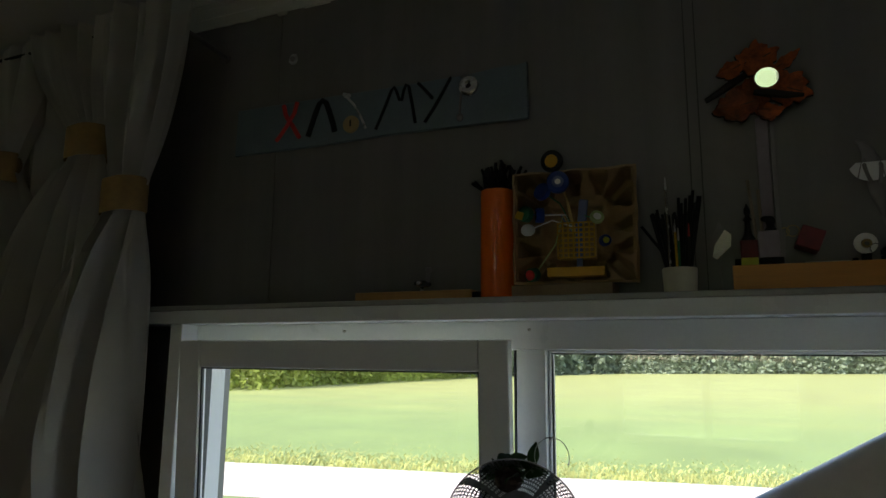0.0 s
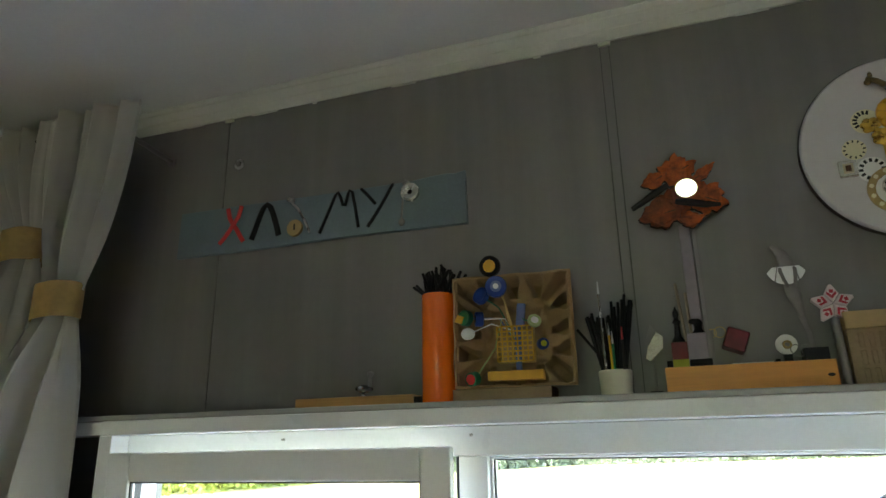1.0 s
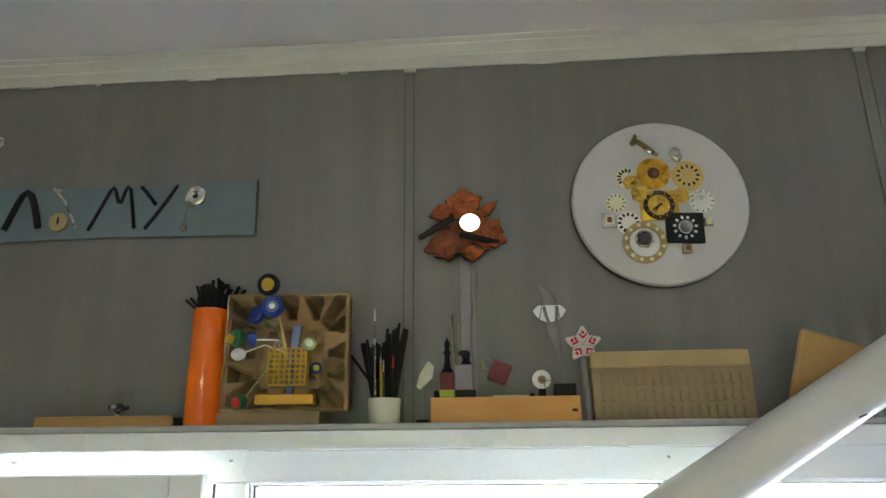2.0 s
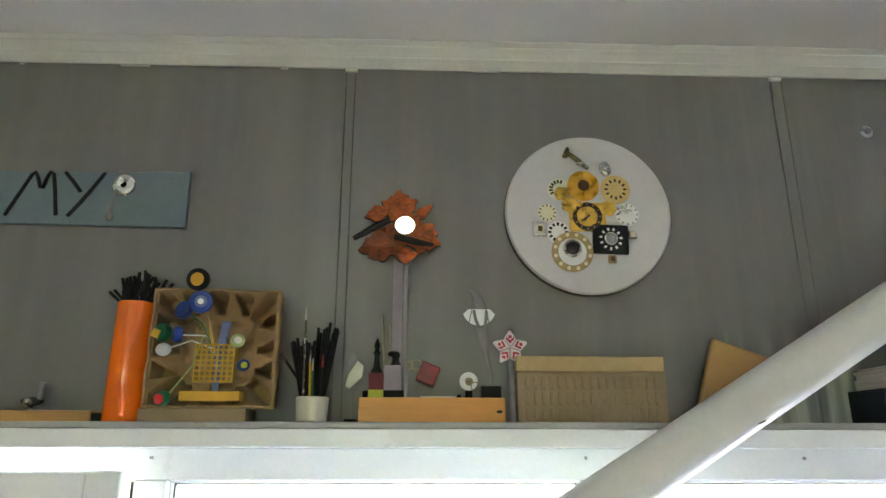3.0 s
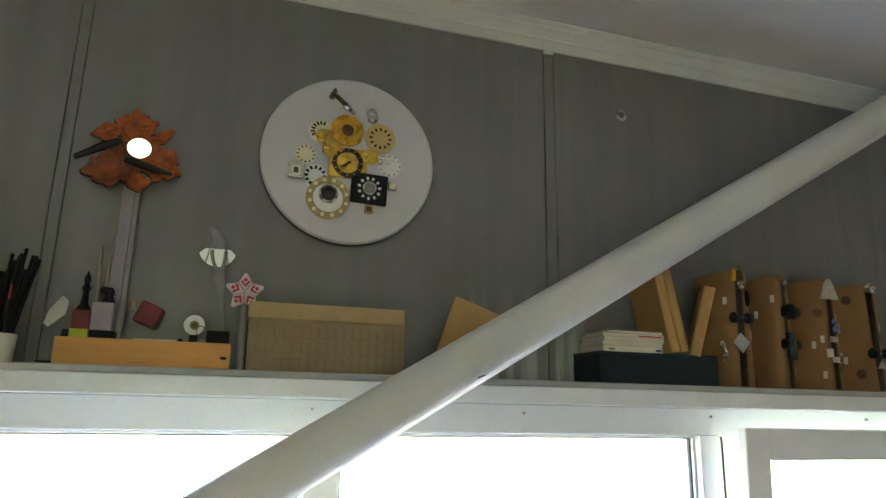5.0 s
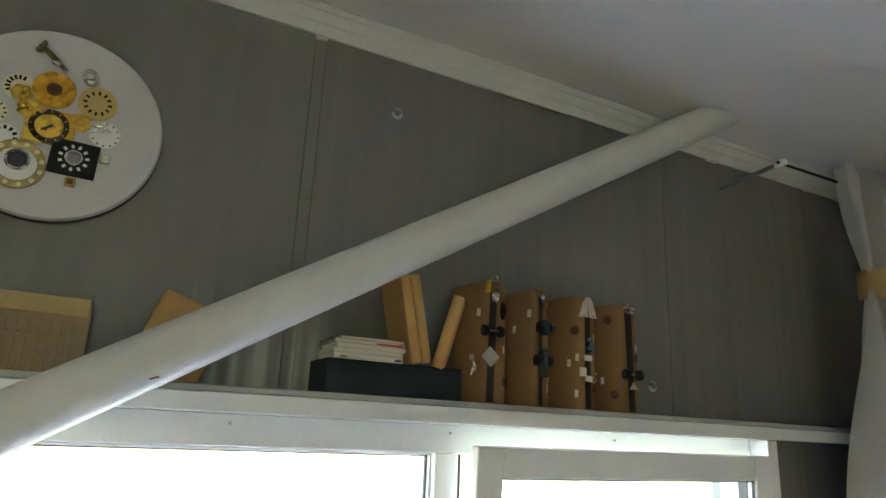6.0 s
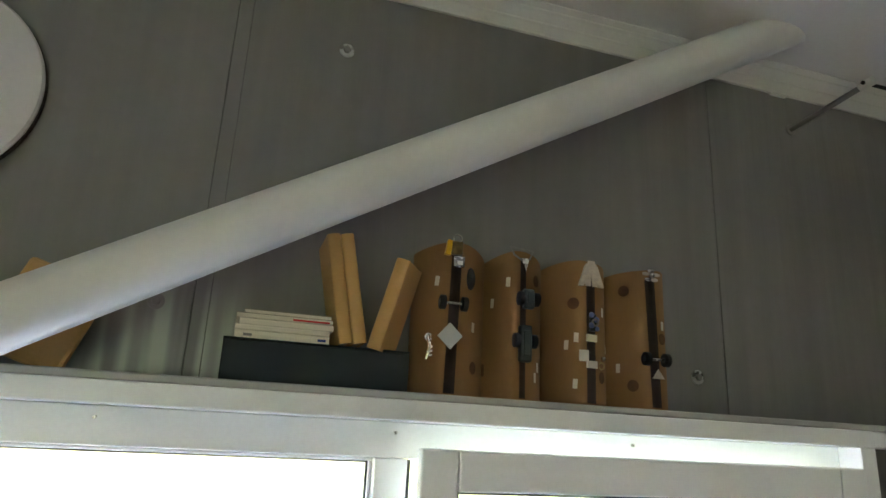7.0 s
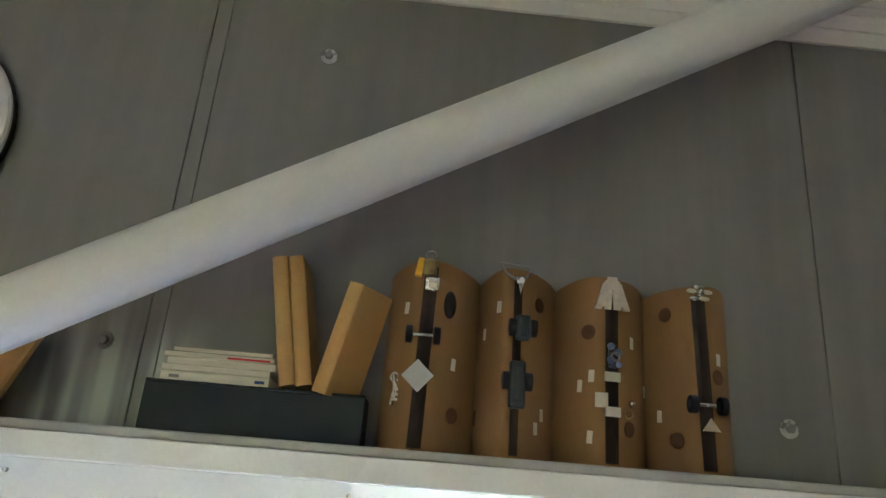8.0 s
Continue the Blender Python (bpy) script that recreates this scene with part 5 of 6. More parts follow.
# tilted tan board and a second one behind
tn = solid("tan_board", turned(box(0.597, 0.703, 1.078, 1.092, 1.690, 1.815, 0.006), (0.655, 1.085, 1.75), -4, 19, 0), M_BOOK, "tan cardboard sheet leaning askew against the wall", "board", at=(0.66, 1.085, 1.70))

# ---------------------------------------------------------------- blue box, magazines and books
nb = thing("navy_box", (0.995, 1.08, SHELF), "dark navy cloth-covered box lying flat on the shelf", "box")
part("body", box(0.8698, 1.1177, 1.0348, 1.1272, SHELF - 0.0002, 1.7392, 0.0012), M_NAVY, nb)
part("lid", box(0.8695, 1.1180, 1.0345, 1.1275, 1.7395, 1.7425, 0.0012), M_NAVY, nb)
zz = 1.7426
rnd = random.Random(4)
for k, (t, col) in enumerate(((0.0110, M_PAPER), (0.0075, M_PAPER), (0.0085, M_PAPER), (0.0065, M_PAPER), (0.0050, M_COVER))):
    a = 0.881 + rnd.uniform(0, 0.006) + (0.010 if k > 3 else 0)
    mg = thing("magazine", ((a + 1.006) / 2, 1.08, zz), "flat paper magazine in a stack on the navy box", "magazine", "stacked magazines")
    part("page_block", box(a, 1.009 + rnd.uniform(-0.004, 0.003), 1.040 + rnd.uniform(0, 0.004), 1.122, zz + 0.0006, zz + t - 0.0006, 0.0006, 1), M_PAPER, mg)
    part("cover", box(a - 0.0008, 1.0065, 1.0398, 1.1225, zz + t - 0.0006, zz + t, 0), M_COVER if k > 2 else M_LABEL, mg)
    if k == 0:
        for xa in (0.893, 0.990):
            part("printed_bar", box(xa, xa + 0.011, 1.0394, 1.0402, zz + 0.003, zz + 0.0065, 0), M_BLUE if xa > 0.95 else M_GREYMET, mg)
    if k == 3:
        part("red_edge", box(0.955, 1.004, 1.0392, 1.0400, zz + 0.001, zz + 0.0035, 0), M_RED, mg)
    zz += t


def book(x, z, tilt, w, h, dep, label, spin=0):
    b = thing("book", (x, 1.08, z), label, "book", "tan books")
    M = lambda bm: turned(turned(bm, (x, 1.08, z), 0, tilt, 0), (x, 1.040, z), 0, 0, spin)
    y0 = 1.034
    part("cover_board", M(box(x, x + 0.0022, y0, y0 + dep, z, z + h, 0.0008)), M_BOOK, b)
    part("cover_board", M(box(x + w - 0.0022, x + w, y0, y0 + dep, z, z + h, 0.0008)), M_BOOK, b)
    sp = lathe([(w / 2, 0), (w / 2, h)], (x + w / 2, y0 + 0.001, z), (0, 0, 1), 24)
    for v in sp.verts:
        v.co.y = y0 + 0.001 + min(0.002, v.co.y - y0 - 0.001) * 0.55
    part("spine", M(sp), M_BOOK, b, smooth=True)
    part("page_block", M(box(x + 0.0023, x + w - 0.0023, y0 + 0.003, y0 + dep - 0.003, z + 0.002, z + h - 0.002, 0.0004)), M_BOOKP, b)


book(1.0185, 1.7445, -11.5, 0.0185, 0.154, 0.088, "tan hardback book leaning on the navy box")
book(1.0378, 1.7460, -11.5, 0.0185, 0.155, 0.088, "tan hardback book leaning beside another one")
book(1.0590, 1.7440, 15.5, 0.0205, 0.131, 0.066, "tan hardback book leaning against the cardboard screen", -30)

# ---------------------------------------------------------------- folded cardboard screen with zips and trinkets
AX = [1.127, 1.180, 1.236, 1.283, 1.327, 1.397, 1.441, 1.516, 1.557]
AX = [a + d for a, d in zip(AX, (0.005, -0.006, 0.013, -0.005, 0.021, -0.003, 0.024, 0, 0.018))]      # valleys lie further along than the ridges
AZ0, AZ1 = SHELF - 0.0002, 1.906
AF, AB = 1.036, 1.100


def screen_y(x):
    """Front face of the bulging folded card at x."""
    for k in range(0, 8, 2):
        a, p, b = AX[k], AX[k + 1], AX[k + 2]
        if a <= x <= b or (k == 6 and x > b) or (k == 0 and x < a):
            f = (x - p) / ((p - a) if x < p else (b - p))
            f = max(-1, min(1, f))
            return AF + (AB - AF) * (abs(f) ** 2.2)
    return AB


scr = thing("cardboard_screen", (1.337, 1.07, SHELF), "brown folded cardboard screen with zips, toy parts and stickers", "decoration")
for k in range(0, 8, 2):
    a, b = AX[k], AX[k + 2]
    bm = bmesh.new()
    n = 28
    lo, hi, lo2, hi2 = [], [], [], []
    for i in range(n + 1):
        x = a + (b - a) * i / n + (0.0004 if i == 0 else 0) - (0.0004 if i == n else 0)
        f = abs(2 * i / n - 1)
        y = screen_y(x)
        zt = AZ1 + 0.004 * (1 - f ** 2) - 0.003 * (f ** 8) + 0.0012 * math.sin(70 * x)
        for lst, yy_, z in ((lo, y, AZ0), (hi, y, zt), (lo2, y + 0.004, AZ0), (hi2, y + 0.004, zt)):
            lst.append(bm.verts.new((x, yy_, z)))
    for i in range(n):
        bm.faces.new((lo[i], lo[i + 1], hi[i + 1], hi[i]))
        bm.faces.new((lo2[i + 1], lo2[i], hi2[i], hi2[i + 1]))
        bm.faces.new((hi[i], hi[i + 1], hi2[i + 1], hi2[i]))
        bm.faces.new((lo[i + 1], lo[i], lo2[i], lo2[i + 1]))
    bm.faces.new((lo[0], hi[0], hi2[0], lo2[0]))
    bm.faces.new((lo[n], lo2[n], hi2[n], hi[n]))
    part("fold", bm, M_CARD, scr, smooth=True)


def ap(px, py):
    """Place on the screen's face: across and up."""
    x = 1.127 + (px - 700) * 0.000769
    return x, AZ0 + (675 + (px - 700) * 0.07 - py) * 0.00076


def on_screen(px, py, hw, hh, t=0.0012, tilt=0.0, b=0.0003):
    x, z = ap(px, py)
    slope = (screen_y(x + 0.004) - screen_y(x - 0.004)) / 0.008
    q = box(x - hw, x + hw, screen_y(x) - t, screen_y(x) + 0.001, z - hh, z + hh, b, 1)
    return turned(turned(q, (x, screen_y(x), z), 0, tilt, 0), (x, screen_y(x), z), 0, 0, math.degrees(math.atan(slope)))


for px, py, dx in ((771, 395, -6), (910, 412, 1), (1060, 432, -1), (1200, 440, 7)):
    w = 0.0052 if px == 910 else 0.0082
    xt, zt = ap(px, py)
    xb_, zb_ = ap(px + dx, 672 + (px - 700) * 0.07)
    bm = bmesh.new()
    rows = []
    for i in range(13):
        f = i / 12
        x, z = xt + (xb_ - xt) * f, zt + (zb_ + 0.001 - zt) * f
        rows.append([bm.verts.new((x + s * w, screen_y(x + s * w) - 0.0012 * (1 - abs(s) * 0.3), z)) for s in (-1, -0.4, 0.4, 1)])
    for r, q in zip(rows, rows[1:]):
        for i in range(3):
            bm.faces.new((r[i], r[i + 1], q[i + 1], q[i]))
    bmesh.ops.solidify(bm, geom=bm.faces[:], thickness=0.0008)
    part("zip_strip", bm, M_ZIP, scr, "dark brown zip down the fold")
for px, py in ((737, 461), (816, 549), (882, 457), (866, 494), (958, 624), (947, 645), (1098, 510), (1029, 565), (1015, 579), (1027, 657), (1135, 581), (1152, 622), (1231, 537)):
    part("sticker", on_screen(px, py, 0.0036, 0.0072, 0.0008, rnd.uniform(-6, 6)), M_LABEL, scr)
part("sticker", on_screen(1043, 602, 0.0075, 0.0085, 0.0012, 0), M_LABEL, scr)
for px, py in ((819, 627), (860, 627), (948, 450), (1025, 495), (1160, 458), (1168, 660), (1090, 645), (1228, 565)):
    x, z = ap(px, py)
    slope = (screen_y(x + 0.004) - screen_y(x - 0.004)) / 0.008
    part("stamp", lathe([(0.0092, 0), (0.0092, 0.0006)], (x, screen_y(x) - 0.0001, z), (slope * 0.9, -1, 0), 20), M_STAMP, scr)
x, z = ap(806, 455)
part("black_oval", turned(ball((x, screen_y(x) - 0.002, z), 0.017, 3, (0.5, 0.3, 1)), (x, 1.04, z), 0, 0, 18), M_BLACK, scr, smooth=True)


def axle(px, py, half, r):
    x, z = ap(px, py)
    y = AF - 0.006
    q = part("toy_axle", sweep([(x - half, y, z), (x + half, y, z)], 0.0022, 8), M_SILVER, scr, "toy car axle with two wheels")
    for s in (-1, 1):
        w = part("wheel", lathe([(r * 0.7, -0.0045), (r, -0.0035), (r, 0.0035), (r * 0.7, 0.0045)], (x + s * half, y, z), (1, 0, 0), 20), M_TYRE, q, smooth=True)
        part("rim", lathe([(r * 0.45, -0.0048), (r * 0.45, 0.0048)], (x + s * half, y, z), (1, 0, 0), 14), M_TOY, w)


axle(765, 508, 0.0165, 0.0105)
axle(1204, 609, 0.0175, 0.0105)
for px, py, hw, hh, zs in ((918, 494, 0.0085, 0.015, (0,)), (912, 582, 0.0095, 0.027, (0.004,))):
    x, z = ap(px, py)
    car = part("toy_chassis", box(x - hw, x + hw, AF - 0.012, AF - 0.0005, z - hh, z + hh, 0.003, 3), M_TOY, scr, "blue-grey toy car underside")
    part("chassis_rib", box(x - hw * 0.5, x + hw * 0.5, AF - 0.014, AF - 0.0118, z - hh * 0.7, z + hh * 0.7, 0.001), M_TOY, car)
    for dz in zs:
        for s in (-1, 1):
            part("wheel", lathe([(0.007, -0.0045), (0.0105, -0.0035), (0.0105, 0.0035), (0.007, 0.0045)], (x + s * (hw + 0.004), AF - 0.006, z + dz), (1, 0, 0), 20), M_TYRE, car, smooth=True)
x, z = ap(762, 570)
part("diamond_tile", turned(box(x - 0.0135, x + 0.0135, AF - 0.0045, AF - 0.0018, z - 0.0135, z + 0.0135, 0.0006), (x, AF, z), 0, 42, 0), M_SHELF, scr, "pale square tile set cornerwise")
x, z = ap(760, 396)
pl = part("padlock", box(x - 0.003, x + 0.014, AF - 0.010, AF - 0.0005, z - 0.012, z + 0.008, 0.002, 2), M_DKGOLD, scr, "small tarnished padlock", smooth=True)
part("lock_face", turned(box(x - 0.0105, x - 0.002, AF - 0.0085, AF - 0.0005, z - 0.014, z + 0.009, 0.001), (x - 0.006, AF, z), 0, 10, 0), M_AMBER, pl)
part("shackle", ring((x + 0.006, AF - 0.005, z + 0.0125), 0.0072, 0.0055, 0.0026), M_SILVER, pl, smooth=True)
x, z = ap(773, 423)
bu = part("buckle", box(x - 0.0085, x + 0.0085, AF - 0.006, AF - 0.0012, z - 0.010, z + 0.006, 0.001), M_SILVER, scr, "silver buckle", smooth=True)
part("tongue", box(x - 0.004, x + 0.005, AF - 0.0075, AF - 0.0058, z - 0.0075, z - 0.001, 0.0006), M_LABEL, bu)
x, z = ap(906, 402)
hg = part("wire_hanger", sweep([(x - 0.020, AF - 0.003, z + 0.010), (x + 0.018, AF - 0.003, z + 0.007), (x + 0.012, AF - 0.004, z - 0.006), (x + 0.004, AF - 0.004, z - 0.012), (x - 0.004, AF - 0.004, z - 0.008), (x - 0.014, AF - 0.004, z - 0.002), (x - 0.020, AF - 0.003, z + 0.010)], 0.0014, 6), M_GREYMET, scr, "bent wire hook with a pendant", smooth=True)
part("pendant", prism([(x - 0.003, z - 0.006), (x + 0.011, z - 0.006), (x + 0.008, z - 0.016), (x + 0.005, z - 0.030), (x + 0.002, z - 0.016)], AF - 0.0055, AF - 0.0025, 0.0006), M_SILVER, hg)
x, z = ap(1060, 434)
for k in range(7):
    u = (k - 3) / 3
    top, foot = x + 0.008 * u, x + 0.0175 * u
    q = prism([(top - 0.0032, z + 0.019 - 0.006 * u * u), (top + 0.0032, z + 0.019 - 0.006 * u * u), (foot + 0.0042, z - 0.020 + 0.003 * (k % 2)), (foot - 0.0042, z - 0.020 + 0.003 * (k % 2))] if k != 3 else
              [(top - 0.006, z + 0.021), (top + 0.006, z + 0.021), (top + 0.008, z + 0.004), (top - 0.008, z + 0.004)], AF - 0.0035 - 0.0006 * (k % 2), AF - 0.0014 + 0.004 * abs(u), 0.0006)
    part("lace_blade", q, M_LACE, scr, "pale lace trimming")
x, z = ap(1201, 431)
fr_ = part("silver_blossom", ball((x, AF - 0.005, z), 0.0055, 2), M_SILVER, scr, "silver flower-shaped clasp", smooth=True)
for k in range(5):
    a = 2 * math.pi * k / 5 + 0.3
    part("petal", ball((x + 0.0105 * math.cos(a), AF - 0.004, z + 0.008 * math.sin(a)), 0.0052, 2, (1.3, 0.4, 0.6)), M_SILVER if k % 2 else M_LACE, fr_, smooth=True)
x, z = ap(1060, 532)
tf = part("toy_engine", box(x - 0.006, x + 0.005, AF - 0.009, AF - 0.001, z - 0.017, z + 0.010, 0.0025, 2), M_TOY, scr, "small blue-grey moulded toy part", smooth=True)
for dx, dz, r in ((-0.004, 0.008, 0.0045), (0.004, 0.001, 0.0050), (-0.004, -0.008, 0.0050), (0.005, -0.013, 0.0040)):
    part("knob", ball((x + dx, AF - 0.0085, z + dz), r, 2, (1, 0.7, 1)), M_LBLUE, tf, smooth=True)
part("ridge", ring((x + 0.001, AF - 0.0088, z - 0.004), 0.006, 0.0035, 0.003), M_GREYMET, tf)
for px, py in ((1060, 567), (1060, 620)):
    part("pale_band", on_screen(px, py, 0.0095, 0.0055, 0.003), M_LABEL, scr)
x, z = ap(1095, 607)
part("ear_stud", ball((x, screen_y(x) - 0.003, z), 0.0042, 2), M_SILVER, scr, smooth=True)
x, z = ap(1088, 622)
part("wire_twist", ring((x, screen_y(x) - 0.001, z), 0.006, 0.004, 0.002), M_BRASS, scr)
x, z = ap(1210, 640)
part("pale_triangle", prism([(x - 0.011, z - 0.006), (x + 0.011, z - 0.006), (x, z + 0.009)], AF - 0.004, AF - 0.0015, 0.0005), M_LACE, scr)
x, z = ap(727, 588)
kk = part("key", sweep([(x, 1.052, z + 0.016), (x + 0.002, 1.049, z), (x - 0.001, 1.052, z - 0.018)], 0.0025, 8), M_SILVER, scr, "small silver key", smooth=True)
part("bow", ring((x + 0.001, 1.054, z + 0.014), 0.0065, 0.003, 0.003), M_SILVER, kk)
for dz in (-0.012, -0.006, 0.0):
    part("tooth", box(x, x + 0.006, 1.047, 1.051, z + dz - 0.0015, z + dz + 0.0015, 0), M_SILVER, kk)

# ---------------------------------------------------------------- colander with a plant, in front of the window
CC = Vector((-0.262, 0.85, 1.362))
CTURN = pose(0, 0, 0, 92, 0, 0) @ pose(0, 0, 0, 0, 12, 0)
col = thing("colander", CC, "round perforated steel colander used as a plant pot", "colander")


def tip(bm):
    """Leans a piece built round the upright bowl's mouth over with the bowl."""
    bm.transform(Matrix.Translation(CC) @ CTURN @ Matrix.Translation(-CC))
    return bm


bm = bmesh.new()
nr, ns = 18, 96
Rr = [0.088 * math.cos(radians(90 * j / nr)) + 0.004 for j in range(nr + 1)]
Zr = [CC.z - 0.080 * math.sin(radians(90 * j / nr)) for j in range(nr + 1)]
vs = [[bm.verts.new((CC.x + Rr[j] * math.cos(2 * math.pi * (k + 0.5 * (j % 2)) / ns), CC.y + Rr[j] * math.sin(2 * math.pi * (k + 0.5 * (j % 2)) / ns), Zr[j])) for k in range(ns)] for j in range(nr + 1)]
for j in range(nr):
    for k in range(ns):
        q = [vs[j][k], vs[j][(k + 1) % ns], vs[j + 1][(k + 1) % ns], vs[j + 1][k]]
        if not (1 <= j <= nr - 5 and k % 12 not in (0, 1)):
            bm.faces.new(q)
            continue
        c = sum((v.co for v in q), Vector()) / 4
        inner = [bm.verts.new(c + (v.co - c) * 0.60) for v in q]
        for i in range(4):
            bm.faces.new((q[i], q[(i + 1) % 4], inner[(i + 1) % 4], inner[i]))
bmesh.ops.solidify(bm, geom=bm.faces[:], thickness=0.0008)
part("bowl", tip(bm), M_DULL, col)
part("rim", tip(ring((CC.x, CC.y, CC.z - 0.001), 0.0930, 0.0912, 0.0020, (0, 0, 1), 72)), M_GREYMET, col, smooth=True)
part("round_boss", tip(lathe([(0.0, 0), (0.012, 0), (0.0155, 0.003), (0.0155, 0.007), (0.012, 0.0095), (0.006, 0.0075)], (CC.x, CC.y, CC.z - 0.079), (0, 0, 1), 32)), M_SILVER, col, smooth=True)
part("wire_handle", sweep([(CC.x + 0.045 + 0.024 * math.cos(radians(a)), CC.y + 0.03, CC.z + 0.093 + 0.026 * math.sin(radians(a))) for a in range(-20, 201, 20)], 0.0007, 6), M_STEEL, col)
pst = thing("plant_stand", (CC.x, CC.y, 0), "slim dark metal stand under the colander", "stand")
part("column", lathe([(0.10, 0), (0.10, 0.012), (0.012, 0.02), (0.012, CC.z - 0.1), (0.03, CC.z - 0.100), (0.03, CC.z - 0.0895)], (CC.x, CC.y, 0), (0, 0, 1), 24), M_BLACK, pst, smooth=True)
pt = thing("house_plant", (CC.x, CC.y + 0.03, CC.z), "dark green leafy plant growing in the colander", "plant")
rnd = random.Random(8)
bm = ball((CC.x - 0.020, CC.y + 0.040, CC.z + 0.058), 0.017, 3, (1.2, 0.7, 1))
for v in bm.verts:
    v.co += Vector((rnd.uniform(-1, 1), rnd.uniform(-1, 1), rnd.uniform(-1, 1))) * 0.0022
part("root_ball", bm, M_ZIP, pt, "brown soil and roots")
for k in range(34):
    a = rnd.uniform(0, 6.28)
    l = rnd.uniform(0.020, 0.040)
    root = Vector((CC.x - 0.022 + rnd.uniform(-0.026, 0.030), CC.y + 0.045 + rnd.uniform(-0.012, 0.014), CC.z + 0.066 + rnd.uniform(-0.01, 0.014)))
    d = Vector((math.cos(a) * 0.75, math.sin(a) * 0.5, rnd.uniform(0.2, 0.9))).normalized()
    if k == 0:
        root, d, l = Vector((CC.x + 0.014, CC.y + 0.04, CC.z + 0.080)), Vector((0.22, 0, 1)).normalized(), 0.032
    side = d.cross(Vector((0, 1, 0.2))).normalized()
    bm = bmesh.new()
    row = []
    for i in range(7):
        f = i / 6
        w = 0.0085 * math.sin(math.pi * min(1, f * 0.80 + 0.19)) ** 1.1
        c = root + d * l * f + Vector((0, 0, -0.02 * f * f)) * (k > 0)
        row.append((bm.verts.new(c - side * w), bm.verts.new(c + Vector((0, 0.002, -0.002))), bm.verts.new(c + side * w)))
    for p, q in zip(row, row[1:]):
        bm.faces.new((p[0], p[1], q[1], q[0]))
        bm.faces.new((p[1], p[2], q[2], q[1]))
    bmesh.ops.solidify(bm, geom=bm.faces[:], thickness=0.0006)
    part("leaf", bm, M_PLANT, pt, smooth=True)

# ---------------------------------------------------------------- meadow, road and woods outside
GZ = -1.2
bm = bmesh.new()
bmesh.ops.create_grid(bm, x_segments=60, y_segments=60, size=1500)
bm.transform(Matrix.Translation((0, 0, GZ)))
solid("ground", bm, M_GRASS, "green summer meadow reaching to the woods", "meadow", "structure")
road = bmesh.new()
dirv = Vector((11.0, 2.12, 0)).normalized()
nrm = Vector((-dirv.y, dirv.x, 0))
p0 = Vector((-12.24, 14.09, GZ))
ra, rb = [], []
for k in range(81):
    s = -150 + 300 * k / 80
    wob = 0.15 * math.sin(s * 0.21) + 0.1 * math.sin(s * 0.53 + 1)
    ra.append(road.verts.new(p0 + dirv * s + nrm * wob + Vector((0, 0, 0.012))))
    rb.append(road.verts.new(p0 + dirv * s - nrm * (3.6 + wob * 0.6) + Vector((0, 0, 0.012))))
for k in range(80):
    road.faces.new((rb[k], rb[k + 1], ra[k + 1], ra[k]))
# unseen pale strip, added as a reflector for light through the window
solid("bounce_strip", box(-9, 9, WALL + 0.3, 5.2, GZ - 0.1, GZ + 0.02, 0.004), M_ROAD, "unseen pale ground strip added to bounce daylight in at the window", "yard", "structure")
solid("road", road, M_ROAD, "pale dusty gravel road past the house", "road", "structure")
rnd = random.Random(12)
verts, faces = [], []
for k in range(22000):
    s, w = rnd.uniform(-26, 36), abs(rnd.gauss(0, 1.5))
    c = p0 + dirv * s + nrm * (0.1 + w)
    h, a, t = rnd.uniform(0.04, 0.20) * (0.4 + 0.6 * math.exp(-w)), rnd.uniform(0, 3.14), rnd.uniform(-0.08, 0.08)
    d = Vector((math.cos(a), math.sin(a), 0)) * 0.020
    i = len(verts)
    verts += [tuple(c - d), tuple(c + d), tuple(c + Vector((t, t, h)))]
    faces.append((i, i + 1, i + 2))
me = bpy.data.meshes.new("verge_grass")
me.from_pydata(verts, [], faces)
me.materials.append(M_VERGE)
tagged(new("verge_grass", me), "rough grass along the edge of the road", "grass", "", "stuff")
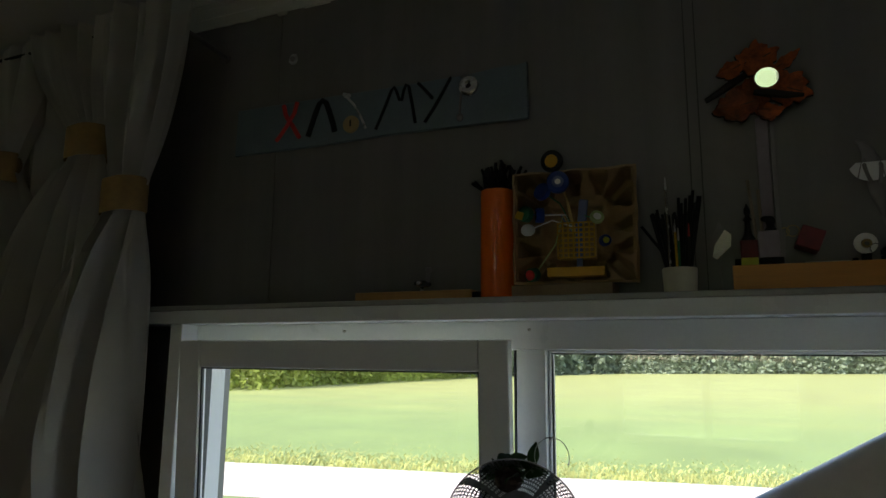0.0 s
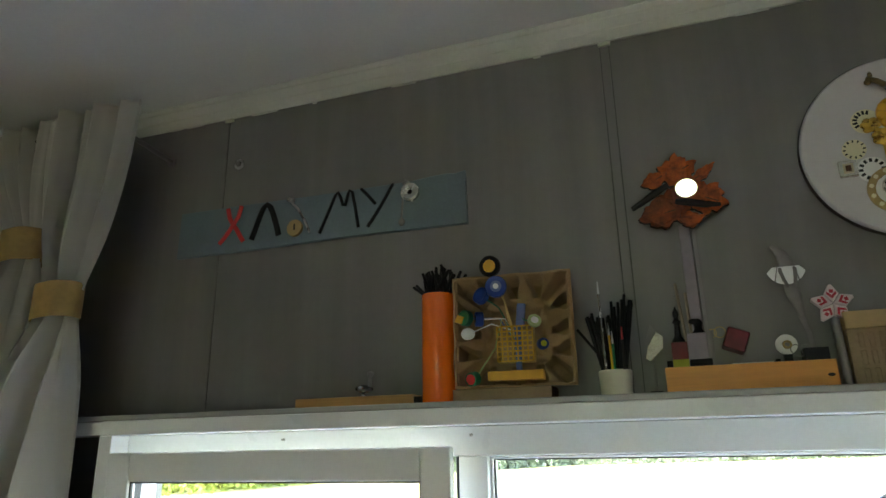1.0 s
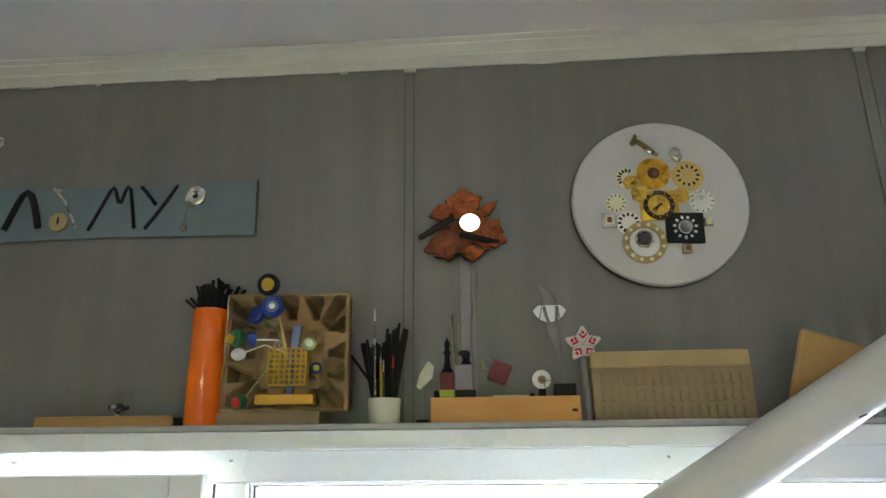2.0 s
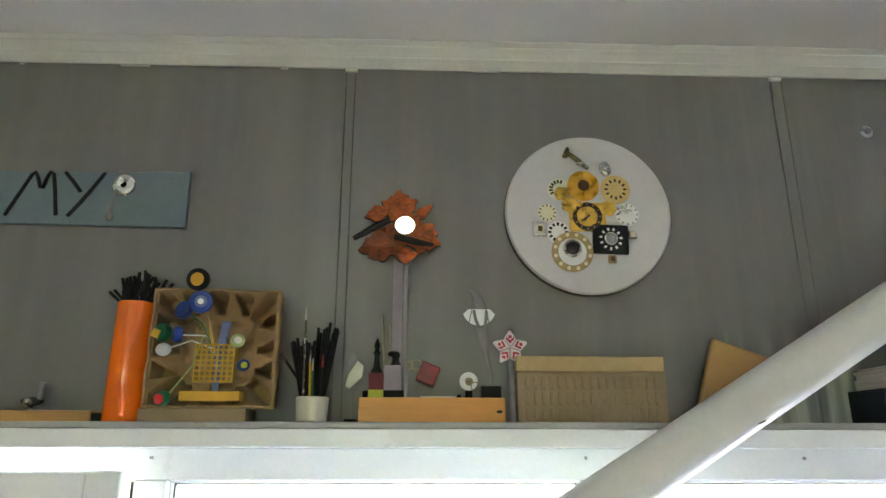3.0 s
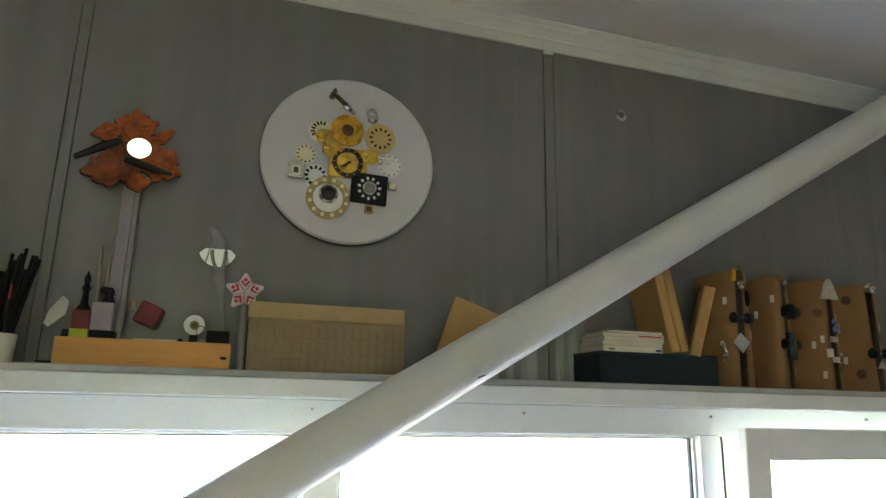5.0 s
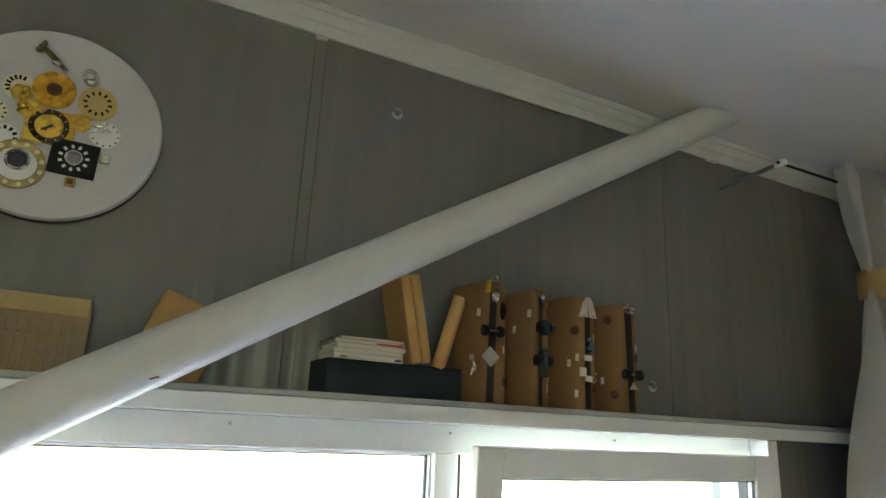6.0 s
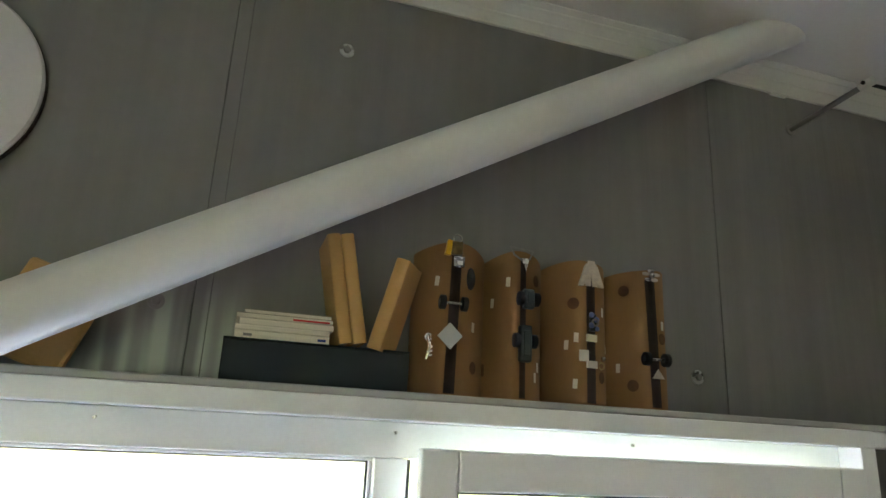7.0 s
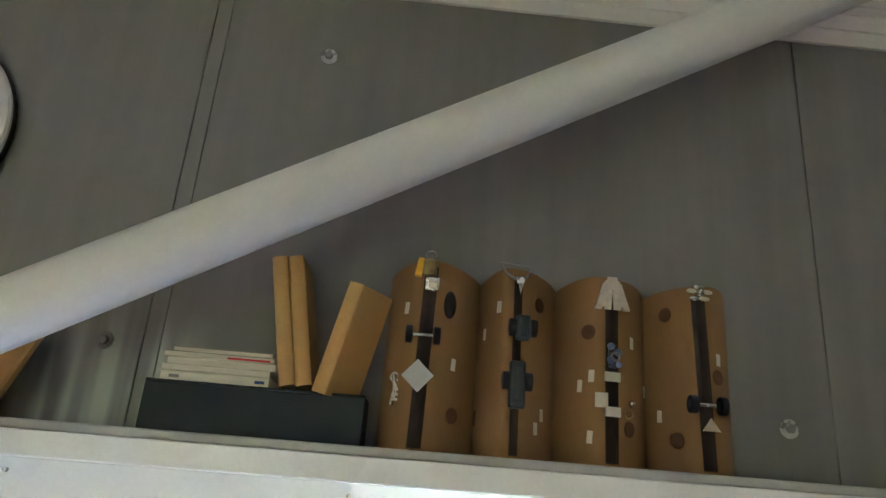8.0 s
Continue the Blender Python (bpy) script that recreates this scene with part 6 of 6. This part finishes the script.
# woods: crowns of many small leaf clumps along the far edge of the field
def woods(name, line, leaf, tall, material, label):
    verts, faces = [], []
    for a, b in zip(line, line[1:]):
        n = int((b - a).length / 2.2)
        for k in range(n):
            for rowk in range(3):
                c = a.lerp(b, (k + rnd.random()) / n) + Vector((rnd.uniform(-2, 0) - 3 * rowk, rnd.uniform(0, 2) + 3 * rowk, 0))
                H = rnd.uniform(*tall)
                rad = rnd.uniform(1.8, 3.2)
                i = len(verts)
                for q in range(6):
                    an = q * 2.094
                    verts.append((c.x + 0.18 * math.cos(an) * (1 if q < 3 else 0.4), c.y + 0.18 * math.sin(an), GZ + (0 if q < 3 else H * 0.7)))
                faces += [(i, i + 1, i + 4, i + 3), (i + 1, i + 2, i + 5, i + 4), (i + 2, i, i + 3, i + 5)]
                for q in range(520):
                    f = rnd.random() ** 1.3
                    rr = rad * math.sqrt(max(0.05, math.sin(math.pi * (0.28 + 0.70 * f)))) * rnd.uniform(0.55, 1.08)
                    an = rnd.uniform(0, 6.28)
                    p = Vector((c.x + rr * math.cos(an), c.y + rr * math.sin(an), GZ + H * f))
                    size = rnd.uniform(*leaf)
                    u = Vector((rnd.gauss(0, 1), rnd.gauss(0, 1), rnd.gauss(0, 0.6))).normalized() * size
                    v = Vector((rnd.gauss(0, 1), rnd.gauss(0, 1), rnd.gauss(0, 1))).normalized() * size
                    i = len(verts)
                    verts += [tuple(p - u), tuple(p + v * 0.7), tuple(p + u), tuple(p - v * 0.7)]
                    faces.append((i, i + 1, i + 2, i + 3))
    me = bpy.data.meshes.new(name)
    me.from_pydata(verts, [], faces)
    me.materials.append(material)
    return tagged(new(name, me), label, "woods", "", "stuff")


woods("field_hedge", [Vector((-75, 25, 0)), Vector((-37, 42, 0)), Vector((-33, 88, 0))], (0.13, 0.34), (7, 12), M_HEDGE, "yellow-green leafy bushes along the side of the meadow")
woods("far_woods", [Vector((-33, 88, 0)), Vector((-20, 124, 0)), Vector((30, 165, 0)), Vector((120, 190, 0))], (0.28, 0.60), (9, 14), M_WOODS, "hazy green woods along the far edge of the meadow")
